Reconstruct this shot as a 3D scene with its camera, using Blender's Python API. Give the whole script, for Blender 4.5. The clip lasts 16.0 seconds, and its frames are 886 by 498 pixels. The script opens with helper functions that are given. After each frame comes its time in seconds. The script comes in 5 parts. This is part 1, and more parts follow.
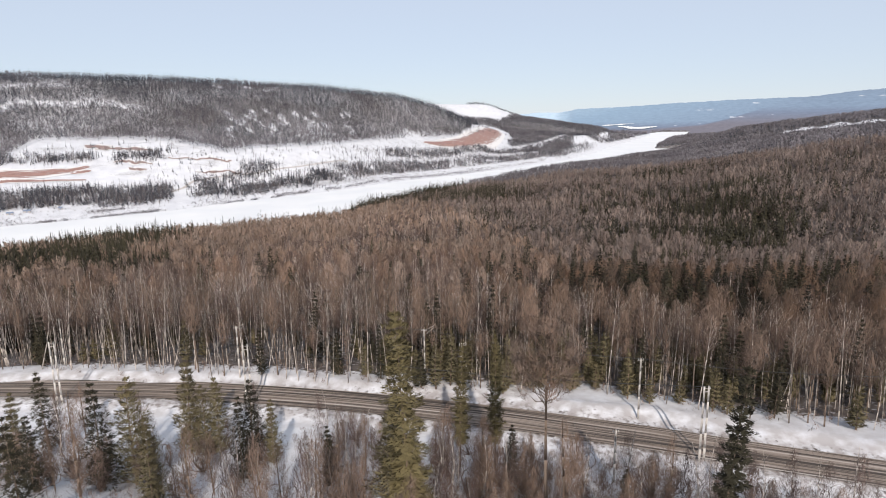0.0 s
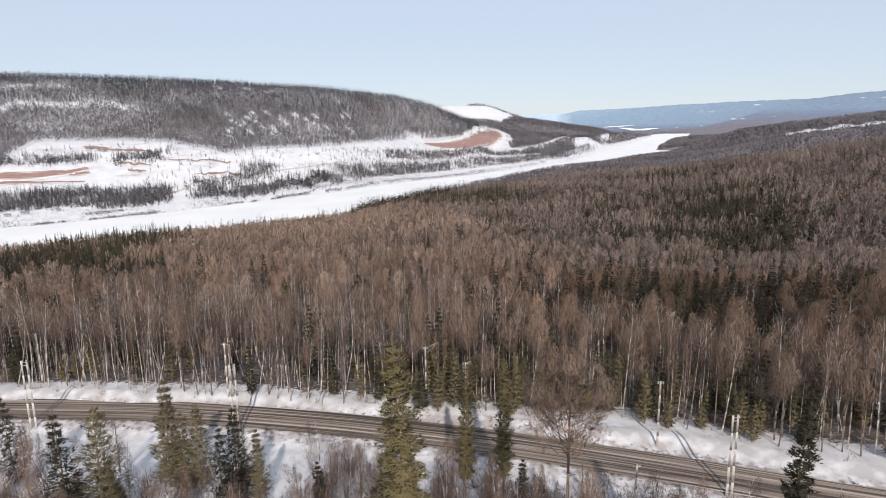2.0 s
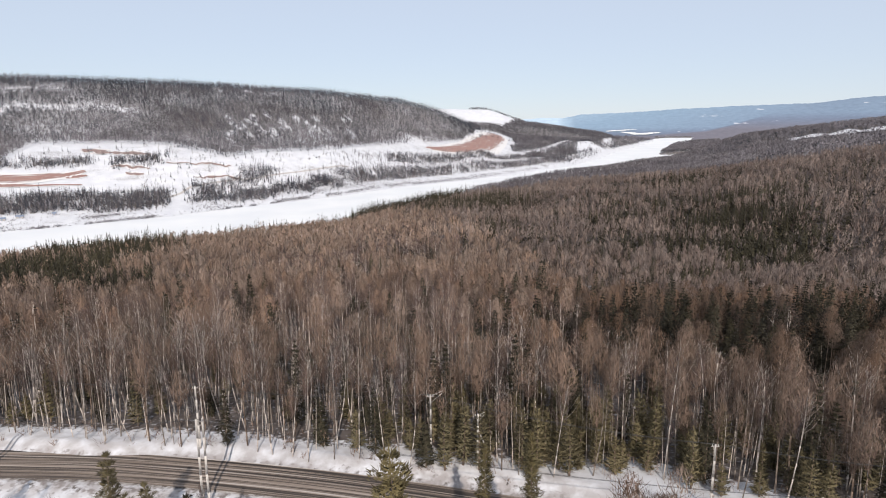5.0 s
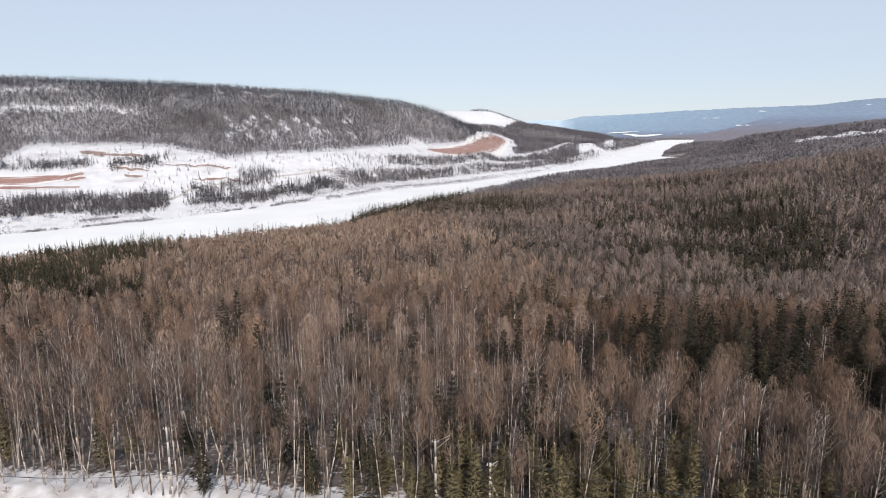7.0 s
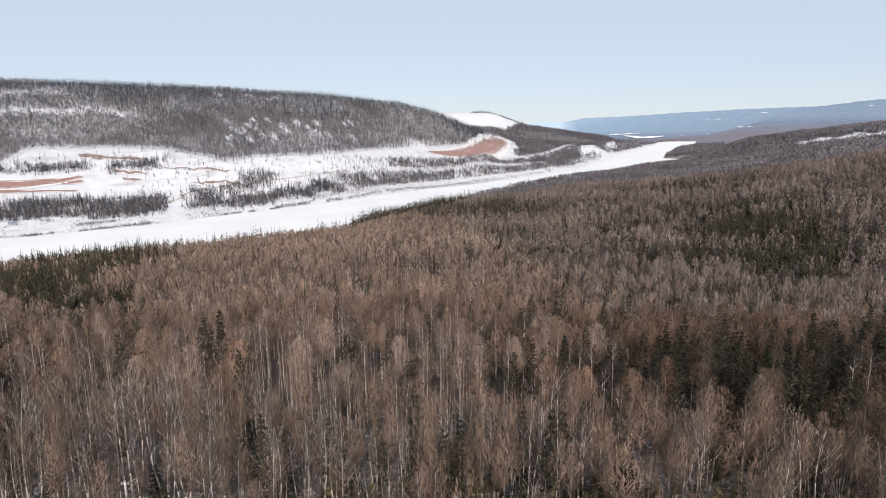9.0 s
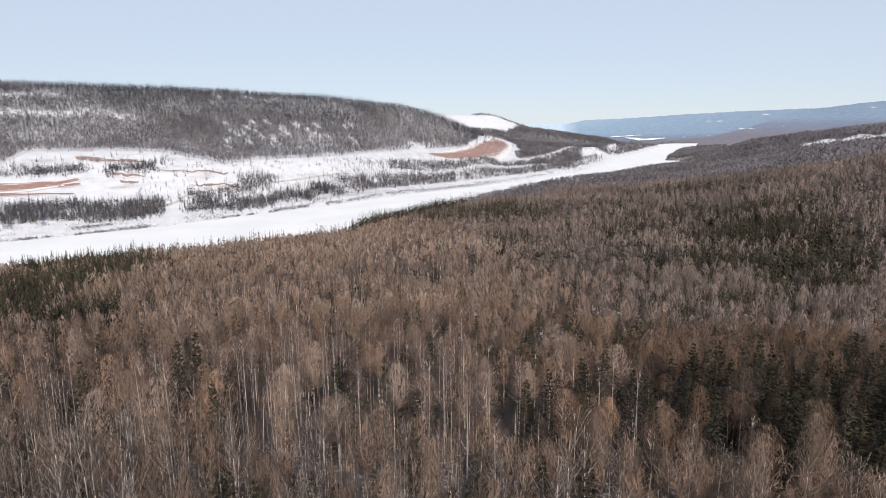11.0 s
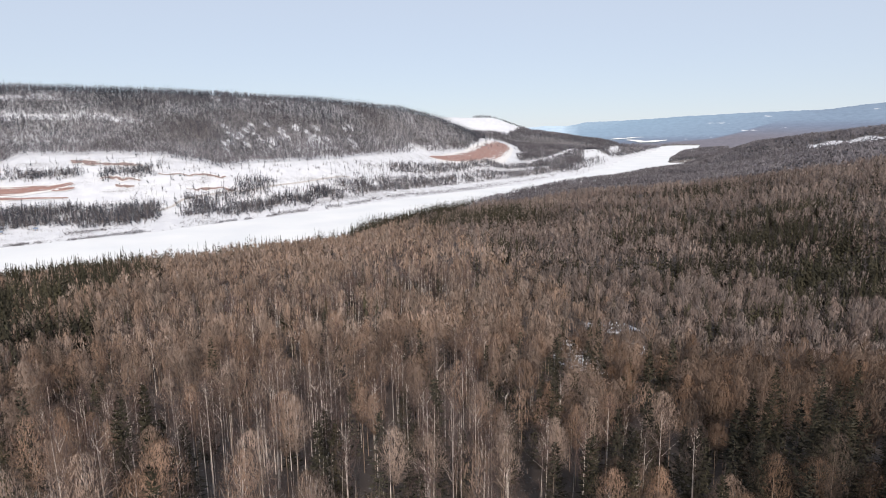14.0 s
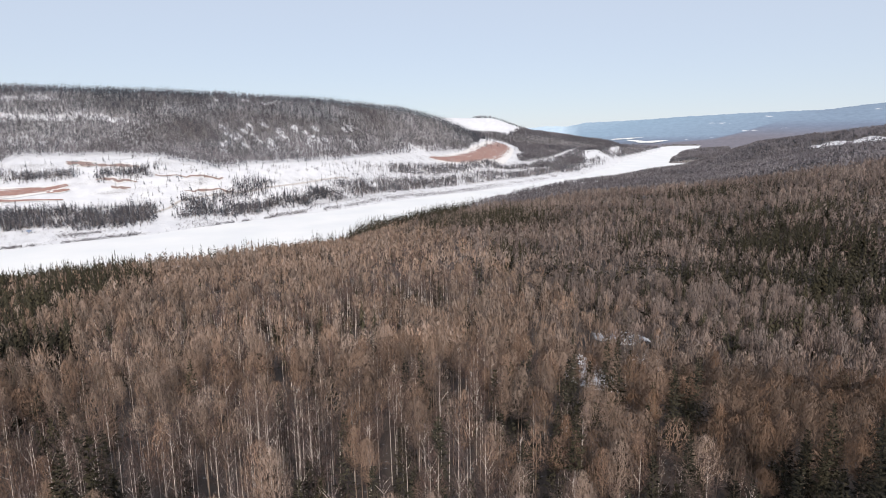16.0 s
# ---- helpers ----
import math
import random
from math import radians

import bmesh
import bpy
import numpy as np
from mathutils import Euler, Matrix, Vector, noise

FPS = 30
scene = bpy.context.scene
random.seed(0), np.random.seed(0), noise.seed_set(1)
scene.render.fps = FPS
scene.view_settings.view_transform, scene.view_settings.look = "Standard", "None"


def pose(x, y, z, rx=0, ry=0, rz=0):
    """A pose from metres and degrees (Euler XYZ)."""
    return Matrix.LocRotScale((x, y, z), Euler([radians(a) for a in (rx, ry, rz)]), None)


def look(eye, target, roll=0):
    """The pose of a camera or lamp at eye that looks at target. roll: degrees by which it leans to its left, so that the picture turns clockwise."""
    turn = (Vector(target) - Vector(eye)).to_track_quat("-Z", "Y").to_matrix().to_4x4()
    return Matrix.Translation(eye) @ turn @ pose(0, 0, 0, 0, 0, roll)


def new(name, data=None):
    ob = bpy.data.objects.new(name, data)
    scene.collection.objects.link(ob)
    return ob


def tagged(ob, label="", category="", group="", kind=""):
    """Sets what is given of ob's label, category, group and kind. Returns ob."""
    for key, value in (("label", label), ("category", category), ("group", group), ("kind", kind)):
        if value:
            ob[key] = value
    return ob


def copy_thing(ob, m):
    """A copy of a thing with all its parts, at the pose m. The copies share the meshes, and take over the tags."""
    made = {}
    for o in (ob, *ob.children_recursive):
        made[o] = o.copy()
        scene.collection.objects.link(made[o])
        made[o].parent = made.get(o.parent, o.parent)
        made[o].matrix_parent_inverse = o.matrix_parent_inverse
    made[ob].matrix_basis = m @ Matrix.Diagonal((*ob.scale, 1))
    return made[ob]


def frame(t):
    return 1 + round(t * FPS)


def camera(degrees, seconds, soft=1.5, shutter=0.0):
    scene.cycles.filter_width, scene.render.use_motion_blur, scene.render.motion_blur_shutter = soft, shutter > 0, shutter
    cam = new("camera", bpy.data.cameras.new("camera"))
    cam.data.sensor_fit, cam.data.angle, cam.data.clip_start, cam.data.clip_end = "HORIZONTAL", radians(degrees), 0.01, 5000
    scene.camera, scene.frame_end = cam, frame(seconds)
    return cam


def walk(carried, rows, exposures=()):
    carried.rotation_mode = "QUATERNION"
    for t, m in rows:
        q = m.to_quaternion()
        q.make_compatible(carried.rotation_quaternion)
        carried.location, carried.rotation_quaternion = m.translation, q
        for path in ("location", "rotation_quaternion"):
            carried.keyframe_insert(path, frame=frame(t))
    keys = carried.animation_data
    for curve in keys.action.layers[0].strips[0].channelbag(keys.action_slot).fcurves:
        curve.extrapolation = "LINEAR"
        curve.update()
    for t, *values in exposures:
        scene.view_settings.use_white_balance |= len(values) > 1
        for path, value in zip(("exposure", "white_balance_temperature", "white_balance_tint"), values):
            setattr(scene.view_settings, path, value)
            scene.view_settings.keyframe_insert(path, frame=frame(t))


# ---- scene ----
# seconds, place in metres, pitch, yaw and roll in degrees
PATH = [
    (0, 0.000, -0.000, 47.503, -11.636, -0.277, -0.732),
    (0.5, -0.044, 1.661, 47.498, -11.599, -0.265, -0.721),
    (1, -0.104, 3.474, 47.513, -11.569, -0.251, -0.704),
    (1.5, -0.209, 5.646, 47.597, -11.535, -0.233, -0.681),
    (2, -0.289, 7.912, 47.614, -11.510, -0.218, -0.654),
    (2.5, -0.424, 10.397, 47.630, -11.454, -0.208, -0.605),
    (3, -0.560, 12.954, 47.715, -11.428, -0.180, -0.580),
    (3.5, -0.753, 15.619, 47.803, -11.366, -0.190, -0.554),
    (4, -0.897, 18.306, 47.897, -11.316, -0.166, -0.503),
    (6.5, -1.827, 33.033, 48.390, -11.083, -0.082, -0.472),
    (7, -1.950, 35.992, 48.383, -11.055, -0.042, -0.448),
    (7.5, -2.102, 39.103, 48.483, -11.002, -0.017, -0.482),
    (8, -2.270, 42.114, 48.508, -10.956, 0.004, -0.501),
    (8.5, -2.358, 45.147, 48.490, -10.894, 0.028, -0.518),
    (9, -2.443, 48.227, 48.431, -10.873, 0.060, -0.569),
    (11.5, -3.063, 64.860, 48.019, -10.638, 0.135, -0.634),
    (12, -3.184, 68.389, 47.969, -10.609, 0.153, -0.683),
    (12.5, -3.337, 71.780, 47.959, -10.577, 0.154, -0.707),
    (13, -3.503, 75.297, 48.033, -10.550, 0.167, -0.714),
    (13.5, -3.705, 78.827, 48.092, -10.500, 0.177, -0.733),
    (14, -3.928, 82.462, 47.999, -10.465, 0.180, -0.734),
    (14.5, -4.144, 85.991, 48.011, -10.453, 0.169, -0.742),
    (15, -4.351, 89.589, 48.005, -10.445, 0.160, -0.762),
    (15.5, -4.460, 93.105, 47.997, -10.427, 0.161, -0.782),
    (16, -4.606, 96.744, 47.963, -10.418, 0.161, -0.787),
]
cam = camera(70, 16.0, soft=1.0)


def flown(x, y, z, pitch, yaw, roll):
    p, w = radians(pitch), radians(yaw)
    way = Vector((-math.sin(w) * math.cos(p), math.cos(w) * math.cos(p), math.sin(p)))
    eye = Vector((x, y, z))
    return look(eye, eye + 10 * way, roll)


walk(cam, [(row[0], flown(*row[1:])) for row in PATH], [(0.0, 0.0, 6550, 12), (16.0, 0.0, 6550, 12)])

# ---- light: a clear spring day, the sun behind the camera ----
SUN_HEIGHT, SUN_FROM = 33.0, 175.0        # degrees; the bearing is clockwise from +y
world = bpy.data.worlds.new("sky")
scene.world = world
world.use_nodes = True
wn = world.node_tree
sky = wn.nodes.new("ShaderNodeTexSky")
sky.sky_type, sky.sun_disc = "NISHITA", False
sky.sun_elevation, sky.sun_rotation = radians(SUN_HEIGHT), radians(SUN_FROM)
sky.altitude, sky.air_density, sky.dust_density, sky.ozone_density = 1000, 1.0, 0.3, 5.0
haze = wn.nodes.new("ShaderNodeMix")          # thin high haze all over the sky
haze.data_type = "RGBA"
haze.inputs["Factor"].default_value = 0.73
haze.inputs["B"].default_value = (6.5, 7.15, 7.98, 1)
wn.links.new(sky.outputs[0], haze.inputs["A"])
wn.links.new(haze.outputs["Result"], wn.nodes["Background"].inputs[0])
wn.nodes["Background"].inputs[1].default_value = 0.108
sun = new("sun", bpy.data.lights.new("sun", "SUN"))
sun.data.energy, sun.data.angle, sun.data.color = 4.7, radians(0.53), (1.0, 0.91, 0.80)
s_el, s_az = radians(SUN_HEIGHT), radians(SUN_FROM)
sun.matrix_world = look((0, 0, 0), (-math.sin(s_az) * math.cos(s_el), -math.cos(s_az) * math.cos(s_el), -math.sin(s_el)))

rng = np.random.default_rng(7)


# ---- materials ----
def material(name, c1, c2, scale=0.3, rough=0.9, c3=None, fine=0.0, island=0.0, each=0.0, bump=0.0, bump_scale=4.0, sheen=0.25, tree=0.0, litter_shade=None):
    """Two colours mixed by a noise of that scale (per metre), with a finer noise, and by piece or by thing where asked."""
    m = bpy.data.materials.new(name)
    m.use_nodes = True
    n, k = m.node_tree.nodes, m.node_tree.links
    b = n["Principled BSDF"]
    b.inputs["Roughness"].default_value = rough
    b.inputs["Specular IOR Level"].default_value = sheen
    g = n.new("ShaderNodeNewGeometry")
    t = n.new("ShaderNodeTexNoise")
    t.inputs["Scale"].default_value, t.inputs["Detail"].default_value = scale, 4
    k.new(g.outputs["Position"], t.inputs["Vector"])
    fac = t.outputs["Fac"]
    ramp = n.new("ShaderNodeMapRange")
    ramp.inputs["From Min"].default_value, ramp.inputs["From Max"].default_value = 0.32, 0.68
    k.new(fac, ramp.inputs["Value"])
    fac = ramp.outputs[0]
    mix = n.new("ShaderNodeMix")
    mix.data_type = "RGBA"
    mix.inputs["A"].default_value, mix.inputs["B"].default_value = (*c1, 1), (*c2, 1)
    k.new(fac, mix.inputs["Factor"])
    out = mix.outputs["Result"]
    if c3:
        t3 = n.new("ShaderNodeTexNoise")
        t3.inputs["Scale"].default_value, t3.inputs["Detail"].default_value = scale * 7.3, 3
        k.new(g.outputs["Position"], t3.inputs["Vector"])
        r3 = n.new("ShaderNodeMapRange")
        r3.inputs["From Min"].default_value, r3.inputs["From Max"].default_value = 0.5, 0.72
        k.new(t3.outputs["Fac"], r3.inputs["Value"])
        m3 = n.new("ShaderNodeMix")
        m3.data_type = "RGBA"
        k.new(r3.outputs[0], m3.inputs["Factor"])
        k.new(out, m3.inputs["A"])
        m3.inputs["B"].default_value = (*c3, 1)
        out = m3.outputs["Result"]
    # brown litter over the snow, its colour darkened further to include tree shade
    if litter_shade:
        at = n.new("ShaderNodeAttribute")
        at.attribute_name = "litter_shade"
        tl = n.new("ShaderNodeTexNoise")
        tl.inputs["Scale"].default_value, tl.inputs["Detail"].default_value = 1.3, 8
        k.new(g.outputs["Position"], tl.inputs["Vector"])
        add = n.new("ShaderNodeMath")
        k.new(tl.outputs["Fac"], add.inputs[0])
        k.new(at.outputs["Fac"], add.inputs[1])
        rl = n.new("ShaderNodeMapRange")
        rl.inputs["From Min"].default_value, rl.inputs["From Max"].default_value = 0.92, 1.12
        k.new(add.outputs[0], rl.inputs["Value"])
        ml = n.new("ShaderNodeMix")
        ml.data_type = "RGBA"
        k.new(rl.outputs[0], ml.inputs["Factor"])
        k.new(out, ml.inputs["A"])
        ml.inputs["B"].default_value = (*litter_shade, 1)
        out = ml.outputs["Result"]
    if litter_shade:
        ad = n.new("ShaderNodeAttribute")
        ad.attribute_name = "dirt"
        td = n.new("ShaderNodeTexNoise")
        td.inputs["Scale"].default_value, td.inputs["Detail"].default_value = 0.45, 5
        k.new(g.outputs["Position"], td.inputs["Vector"])
        rd = n.new("ShaderNodeMapRange")
        rd.inputs["From Min"].default_value, rd.inputs["From Max"].default_value = 0.3, 0.6
        k.new(td.outputs["Fac"], rd.inputs["Value"])
        dm = n.new("ShaderNodeMath")
        dm.operation = "MULTIPLY"
        k.new(rd.outputs[0], dm.inputs[0])
        k.new(ad.outputs["Fac"], dm.inputs[1])
        md = n.new("ShaderNodeMix")
        md.data_type = "RGBA"
        k.new(dm.outputs[0], md.inputs["Factor"])
        k.new(out, md.inputs["A"])
        md.inputs["B"].default_value = (0.29, 0.265, 0.26, 1)
        out = md.outputs["Result"]
    if tree:
        at = n.new("ShaderNodeAttribute")
        at.attribute_name = "tint"
        vt = n.new("ShaderNodeMapRange")
        vt.inputs["To Min"].default_value, vt.inputs["To Max"].default_value = 1 - tree, 1 + tree
        k.new(at.outputs["Fac"], vt.inputs["Value"])
        ht = n.new("ShaderNodeHueSaturation")
        k.new(vt.outputs[0], ht.inputs["Value"])
        many = n.new("ShaderNodeMath")
        many.operation = "MULTIPLY"
        many.inputs[1].default_value = 23.0
        k.new(at.outputs["Fac"], many.inputs[0])
        part_of = n.new("ShaderNodeMath")
        part_of.operation = "FRACT"
        k.new(many.outputs[0], part_of.inputs[0])
        vs = n.new("ShaderNodeMapRange")
        vs.inputs["To Min"].default_value, vs.inputs["To Max"].default_value = 0.78, 1.14
        k.new(part_of.outputs[0], vs.inputs["Value"])
        k.new(vs.outputs[0], ht.inputs["Saturation"])
        k.new(out, ht.inputs["Color"])
        out = ht.outputs["Color"]
    for amount, source in ((island, g.outputs["Random Per Island"]), (each, None), (fine, "noise")):
        if not amount:
            continue
        if source is None:
            source = n.new("ShaderNodeObjectInfo").outputs["Random"]
        elif source == "noise":
            tf = n.new("ShaderNodeTexNoise")
            tf.inputs["Scale"].default_value, tf.inputs["Detail"].default_value = scale * 25, 3
            k.new(g.outputs["Position"], tf.inputs["Vector"])
            source = tf.outputs["Fac"]
        v = n.new("ShaderNodeMapRange")
        v.inputs["To Min"].default_value, v.inputs["To Max"].default_value = 1 - amount, 1 + amount
        k.new(source, v.inputs["Value"])
        h = n.new("ShaderNodeHueSaturation")
        k.new(v.outputs[0], h.inputs["Value"])
        k.new(out, h.inputs["Color"])
        out = h.outputs["Color"]
    k.new(out, b.inputs["Base Color"])
    if bump:
        tb = n.new("ShaderNodeTexNoise")
        tb.inputs["Scale"].default_value, tb.inputs["Detail"].default_value = bump_scale, 5
        k.new(g.outputs["Position"], tb.inputs["Vector"])
        bu = n.new("ShaderNodeBump")
        bu.inputs["Strength"].default_value, bu.inputs["Distance"].default_value = bump, 0.15
        k.new(tb.outputs["Fac"], bu.inputs["Height"])
        k.new(bu.outputs[0], b.inputs["Normal"])
    return m


# last colour: fallen litter plus the shade under the trees, painted in
M_SNOW = material("snow", (0.65, 0.66, 0.69), (0.55, 0.56, 0.60), 0.05, 0.75, fine=0.04, bump=0.3, bump_scale=0.7, litter_shade=(0.064, 0.050, 0.044))
M_ICE = material("river_snow", (0.74, 0.75, 0.76), (0.67, 0.69, 0.715), 0.012, 0.7, fine=0.02, bump=0.15, bump_scale=0.2)
M_LARCH = material("larch_twigs", (0.204, 0.140, 0.106), (0.142, 0.100, 0.079), 0.03, 0.9, island=0.05, each=0.22, tree=0.4)
M_BIRCH = material("birch_twigs", (0.096, 0.066, 0.058), (0.069, 0.049, 0.046), 0.04, 0.9, island=0.05, each=0.2, tree=0.35)
M_MIDBARE = material("bare_twigs", (0.196, 0.152, 0.134), (0.141, 0.111, 0.102), 0.02, 0.9, island=0.05, tree=0.42)
M_DUSK = material("dusky_larch_twigs", (0.146, 0.096, 0.069), (0.102, 0.069, 0.052), 0.03, 0.9, island=0.05, tree=0.4)
M_TAN = material("tan_larch_twigs", (0.252, 0.181, 0.143), (0.191, 0.141, 0.115), 0.02, 0.9, island=0.05, tree=0.4)
# bare twigs for far trees, with blue-grey haze mixed into the colour
M_HAZEBARE = material("hazed_bare_twigs", (0.160, 0.147, 0.160), (0.112, 0.106, 0.122), 0.01, 0.9, island=0.15, tree=0.45)
M_BARK_W = material("birch_bark", (0.61, 0.55, 0.505), (0.46, 0.41, 0.375), 0.6, 0.8, c3=(0.36, 0.315, 0.285), each=0.15)
M_BARK_A = material("aspen_bark", (0.29, 0.25, 0.215), (0.20, 0.17, 0.15), 0.6, 0.85, c3=(0.17, 0.14, 0.12), each=0.2)
M_BARK = material("bark", (0.165, 0.125, 0.098), (0.24, 0.182, 0.145), 0.7, 0.9, each=0.15)
M_SPRUCE = material("spruce_needles", (0.026, 0.0245, 0.016), (0.040, 0.035, 0.022), 0.05, 0.95, island=0.2, each=0.2, tree=0.45)
M_PINE = material("pine_needles", (0.138, 0.114, 0.060), (0.088, 0.076, 0.043), 0.06, 0.75, island=0.2, each=0.25, tree=0.3)
M_SPRUCE_O = material("olive_spruce_needles", (0.150, 0.122, 0.055), (0.098, 0.082, 0.040), 0.06, 0.8, island=0.2, each=0.2, tree=0.3)
# spruce needles for far trees, lightened and blued to stand for haze
M_HAZESPRUCE = material("hazed_spruce_needles", (0.038, 0.043, 0.056), (0.056, 0.062, 0.078), 0.01, 0.85, island=0.3, tree=0.35)
M_BRUSH = material("brush_twigs", (0.205, 0.145, 0.115), (0.140, 0.102, 0.084), 0.1, 0.9, island=0.25, each=0.25)



# ---- the lie of the land: heights round the point below the start of the flight, by bearing and distance ----
NEAR_SHORE = ((-36, 758), (-28, 768), (-19, 797), (-14, 836), (-9, 848), (-7, 926), (-4, 1000), (1.2, 1122), (6.3, 1459), (11.2, 1687), (13, 1840), (15.4, 1980), (17.7, 2230), (19.5, 2500), (20.3, 2700), (20.5, 2840), (21.3, 4400))
FAR_SHORE = ((-36, 1025), (-31.4, 1024), (-27.5, 1038), (-23.2, 1058), (-18.7, 1111), (-13.9, 1171), (-9, 1251), (-3.9, 1394), (1.2, 1526), (6.3, 1718), (11.2, 2054), (13.8, 2520), (14.5, 2891), (16.4, 3459), (17.96, 3987), (18.2, 4250), (19.3, 4330), (21.4, 4330))
ROAD_EDGE = ((-70, 210), (-60, 175), (-37, 130), (-25, 112), (-10, 98), (0, 93), (14, 88), (30, 89), (37, 92), (60, 115), (75, 160))
BANK_TOP = ((-60, 24), (-36, 16), (-33, 13.4), (-27, 12.2), (-22, 11.8), (-15, 12.0), (-13, 10.6), (-9.8, 10.8), (-7.7, 11.4), (-5, 11.2), (2, 10.8), (6.4, 11), (11, 15), (13.8, 18.5), (16, 17.5), (19, 14.8), (22, 16), (24.3, 13.2), (27, 14.6), (31, 15.2), (36.8, 16.5), (60, 24))
WOOD_EDGE = ((-36, 1350), (-34.4, 1350), (-31.8, 1500), (-28.4, 1500), (-22.7, 1450), (-18.4, 1400), (-13.7, 1480), (-8.8, 1600), (-3.8, 1850), (-1.3, 2000), (3.7, 2130), (5.6, 2430), (8, 2400), (11, 2400), (13.6, 2800), (14.5, 3000), (16.4, 3520), (17.96, 4040), (18.2, 4300), (20, 4390))
CREST = ((-36, 2000), (-26, 2000), (-18, 2050), (-11, 2100), (-3.7, 2170), (-0.8, 2250), (3.7, 2420), (8, 2700), (11, 2780), (13, 2960), (14, 3250), (16, 3760), (17.9, 4120), (18.2, 4330), (20, 4420))
RIVER_Z = -88.0
HEADLAND = ((2850, 18.72), (2950, 18.75), (3300, 19.34), (3660, 19.8), (3800, 20.6), (3900, 21.4))     # distance, bearing of its bank


def along(table, az):
    a, v = zip(*table)
    return np.interp(az, a, v)


def valley_floor(r):
    """The height of the river, which climbs gently from the bend onwards."""
    r = np.asarray(r, float)
    far = 2900 - 2000 * np.log(np.maximum(1 - np.maximum(r - 2900, 0) / 1850, 0.02))
    return np.where(r < 2900, RIVER_Z + 0.9, 47.5 - 134.6 * r / far)


def rings(az):
    ns, fs, road = along(NEAR_SHORE, az), along(FAR_SHORE, az), along(ROAD_EDGE, az)
    one = np.ones_like(az)
    zs = np.where(az < 21.3, valley_floor(fs) - 1.0, along(((21.3, -60), (24, -60), (36, -20)), az))
    out = [(0 * one, 14 * one), (road - 55, 8 * one), (road - 30, 2.2 * one), (road - 3, -0.9 * one), (road, -0.25 * one), (road + 9, -0.25 * one),
           (road + 10.5, 0.75 * one), (road + along(BANK_TOP, az), 0.5 * one),
           (160 * one + 0.0 * az, along(((-45, -4), (-37, -3), (0, -6.5), (30, -7), (45, -4)), az)),
           (210 * one, along(((-45, -13), (-20, -15.5), (0, -15.5), (25, -16), (45, -8)), az)),
           (255 * one, along(((-45, -19), (-20, -22), (0, -20), (20, -25), (45, -15)), az)),
           (300 * one, along(((-45, -26), (-30, -29), (0, -31), (20, -36), (30, -34), (45, -24)), az)),
           (450 * one, along(((-45, -44), (-15, -46), (0, -42), (20, -46), (30, -44), (45, -30)), az)),
           (600 * one, along(((-45, -62), (-15, -62), (0, -50), (10, -48), (20, -46), (30, -32), (45, -20)), az)),
           (np.minimum(900, ns - 40), along(((-8, -85), (-4, -80), (1, -70), (6, -60), (11, -45), (16, -38), (20.6, -30), (25, -20), (30, -8), (36, 4)), az)),
           (np.minimum(1250, ns - 20), along(((1, -86), (6, -78), (11, -65), (16, -56), (20, -50), (25, -25), (29, 0), (35, 18), (45, 40)), az)),
           (np.minimum(1650, ns - 15), along(((6, -86), (11, -82), (16, -75), (20, -64), (25, -35), (29, -8), (35, 15)), az)),
           (np.minimum(2200, ns - 10), along(((11, -86.5), (16, -86), (20.5, -76), (22.5, -38), (24.8, -4), (28.7, 20), (35, 48)), az)),
           (np.minimum(3000, ns - 5), along(((18, -87), (20.6, -87), (24, -45), (30, -20), (36, 0)), az)),
           (ns, np.minimum(zs, RIVER_Z)), (fs, zs), (fs + 25, zs + 5), (fs + 90, zs + 12)]
    out.append((along(WOOD_EDGE, az), along(((-36, -30), (-34.4, -20), (-31.8, 14), (-28.4, 11.6), (-22.7, 8), (-18.4, -15), (-13.7, -12), (-8.8, -10), (-3.8, -10), (-1.3, -13), (3.7, -12), (5.6, -15), (8, -40), (11, -62), (14.5, -76), (16.4, -74), (17.96, -60), (18.2, -52), (20.5, -58), (24, -55), (36, -15)), az)))
    cz = along(((-36, 168), (-26, 166), (-18, 161), (-11, 147), (-3.7, 120), (-0.8, 90), (3.7, 17), (6, -12), (8, -25), (11, -35), (14, -32), (16, -39), (17.2, -52), (17.9, -62), (18.2, -56), (20.5, -60), (24, -40), (36, 0)), az)
    out.append((along(CREST, az), cz))
    out.append((np.minimum(np.maximum(along(CREST, az) + 330, 2750), np.maximum(3080, along(CREST, az) + 10)), along(((-36, 130), (-11, 110), (-3.7, 80), (-0.8, 50), (3.7, 5), (8, -25), (11, -32), (16, -66), (20.5, -75), (36, 20)), az)))
    out.append((3180 * one, along(((-36, 60), (-3, 52), (4.2, 45), (7, 32), (9, 15), (14, -35), (18, -84), (21, -84), (36, 30)), az)))
    out.append((3480 * one, along(((-36, 90), (-3, 128), (4.2, 120), (5.0, 105), (6.2, 76), (7.5, 45), (11.1, 14), (14, -15), (17.2, -84), (21, -84), (36, 40)), az)))
    out.append((3900 * one, along(((-36, 60), (-3, 90), (7, 0), (11, -20), (14, -50), (16, -82), (21.2, -84), (36, 60)), az)))
    out.append((4700 * one, along(((-36, 90), (-1, 40), (5, -30), (13, -60), (16, -80), (21.2, -84), (25, -60), (36, -10)), az)))
    fixed, last = [], None
    for r, z in out:
        r = r if last is None else np.maximum(r, last + 4)
        fixed.append((r, z))
        last = r
    return fixed


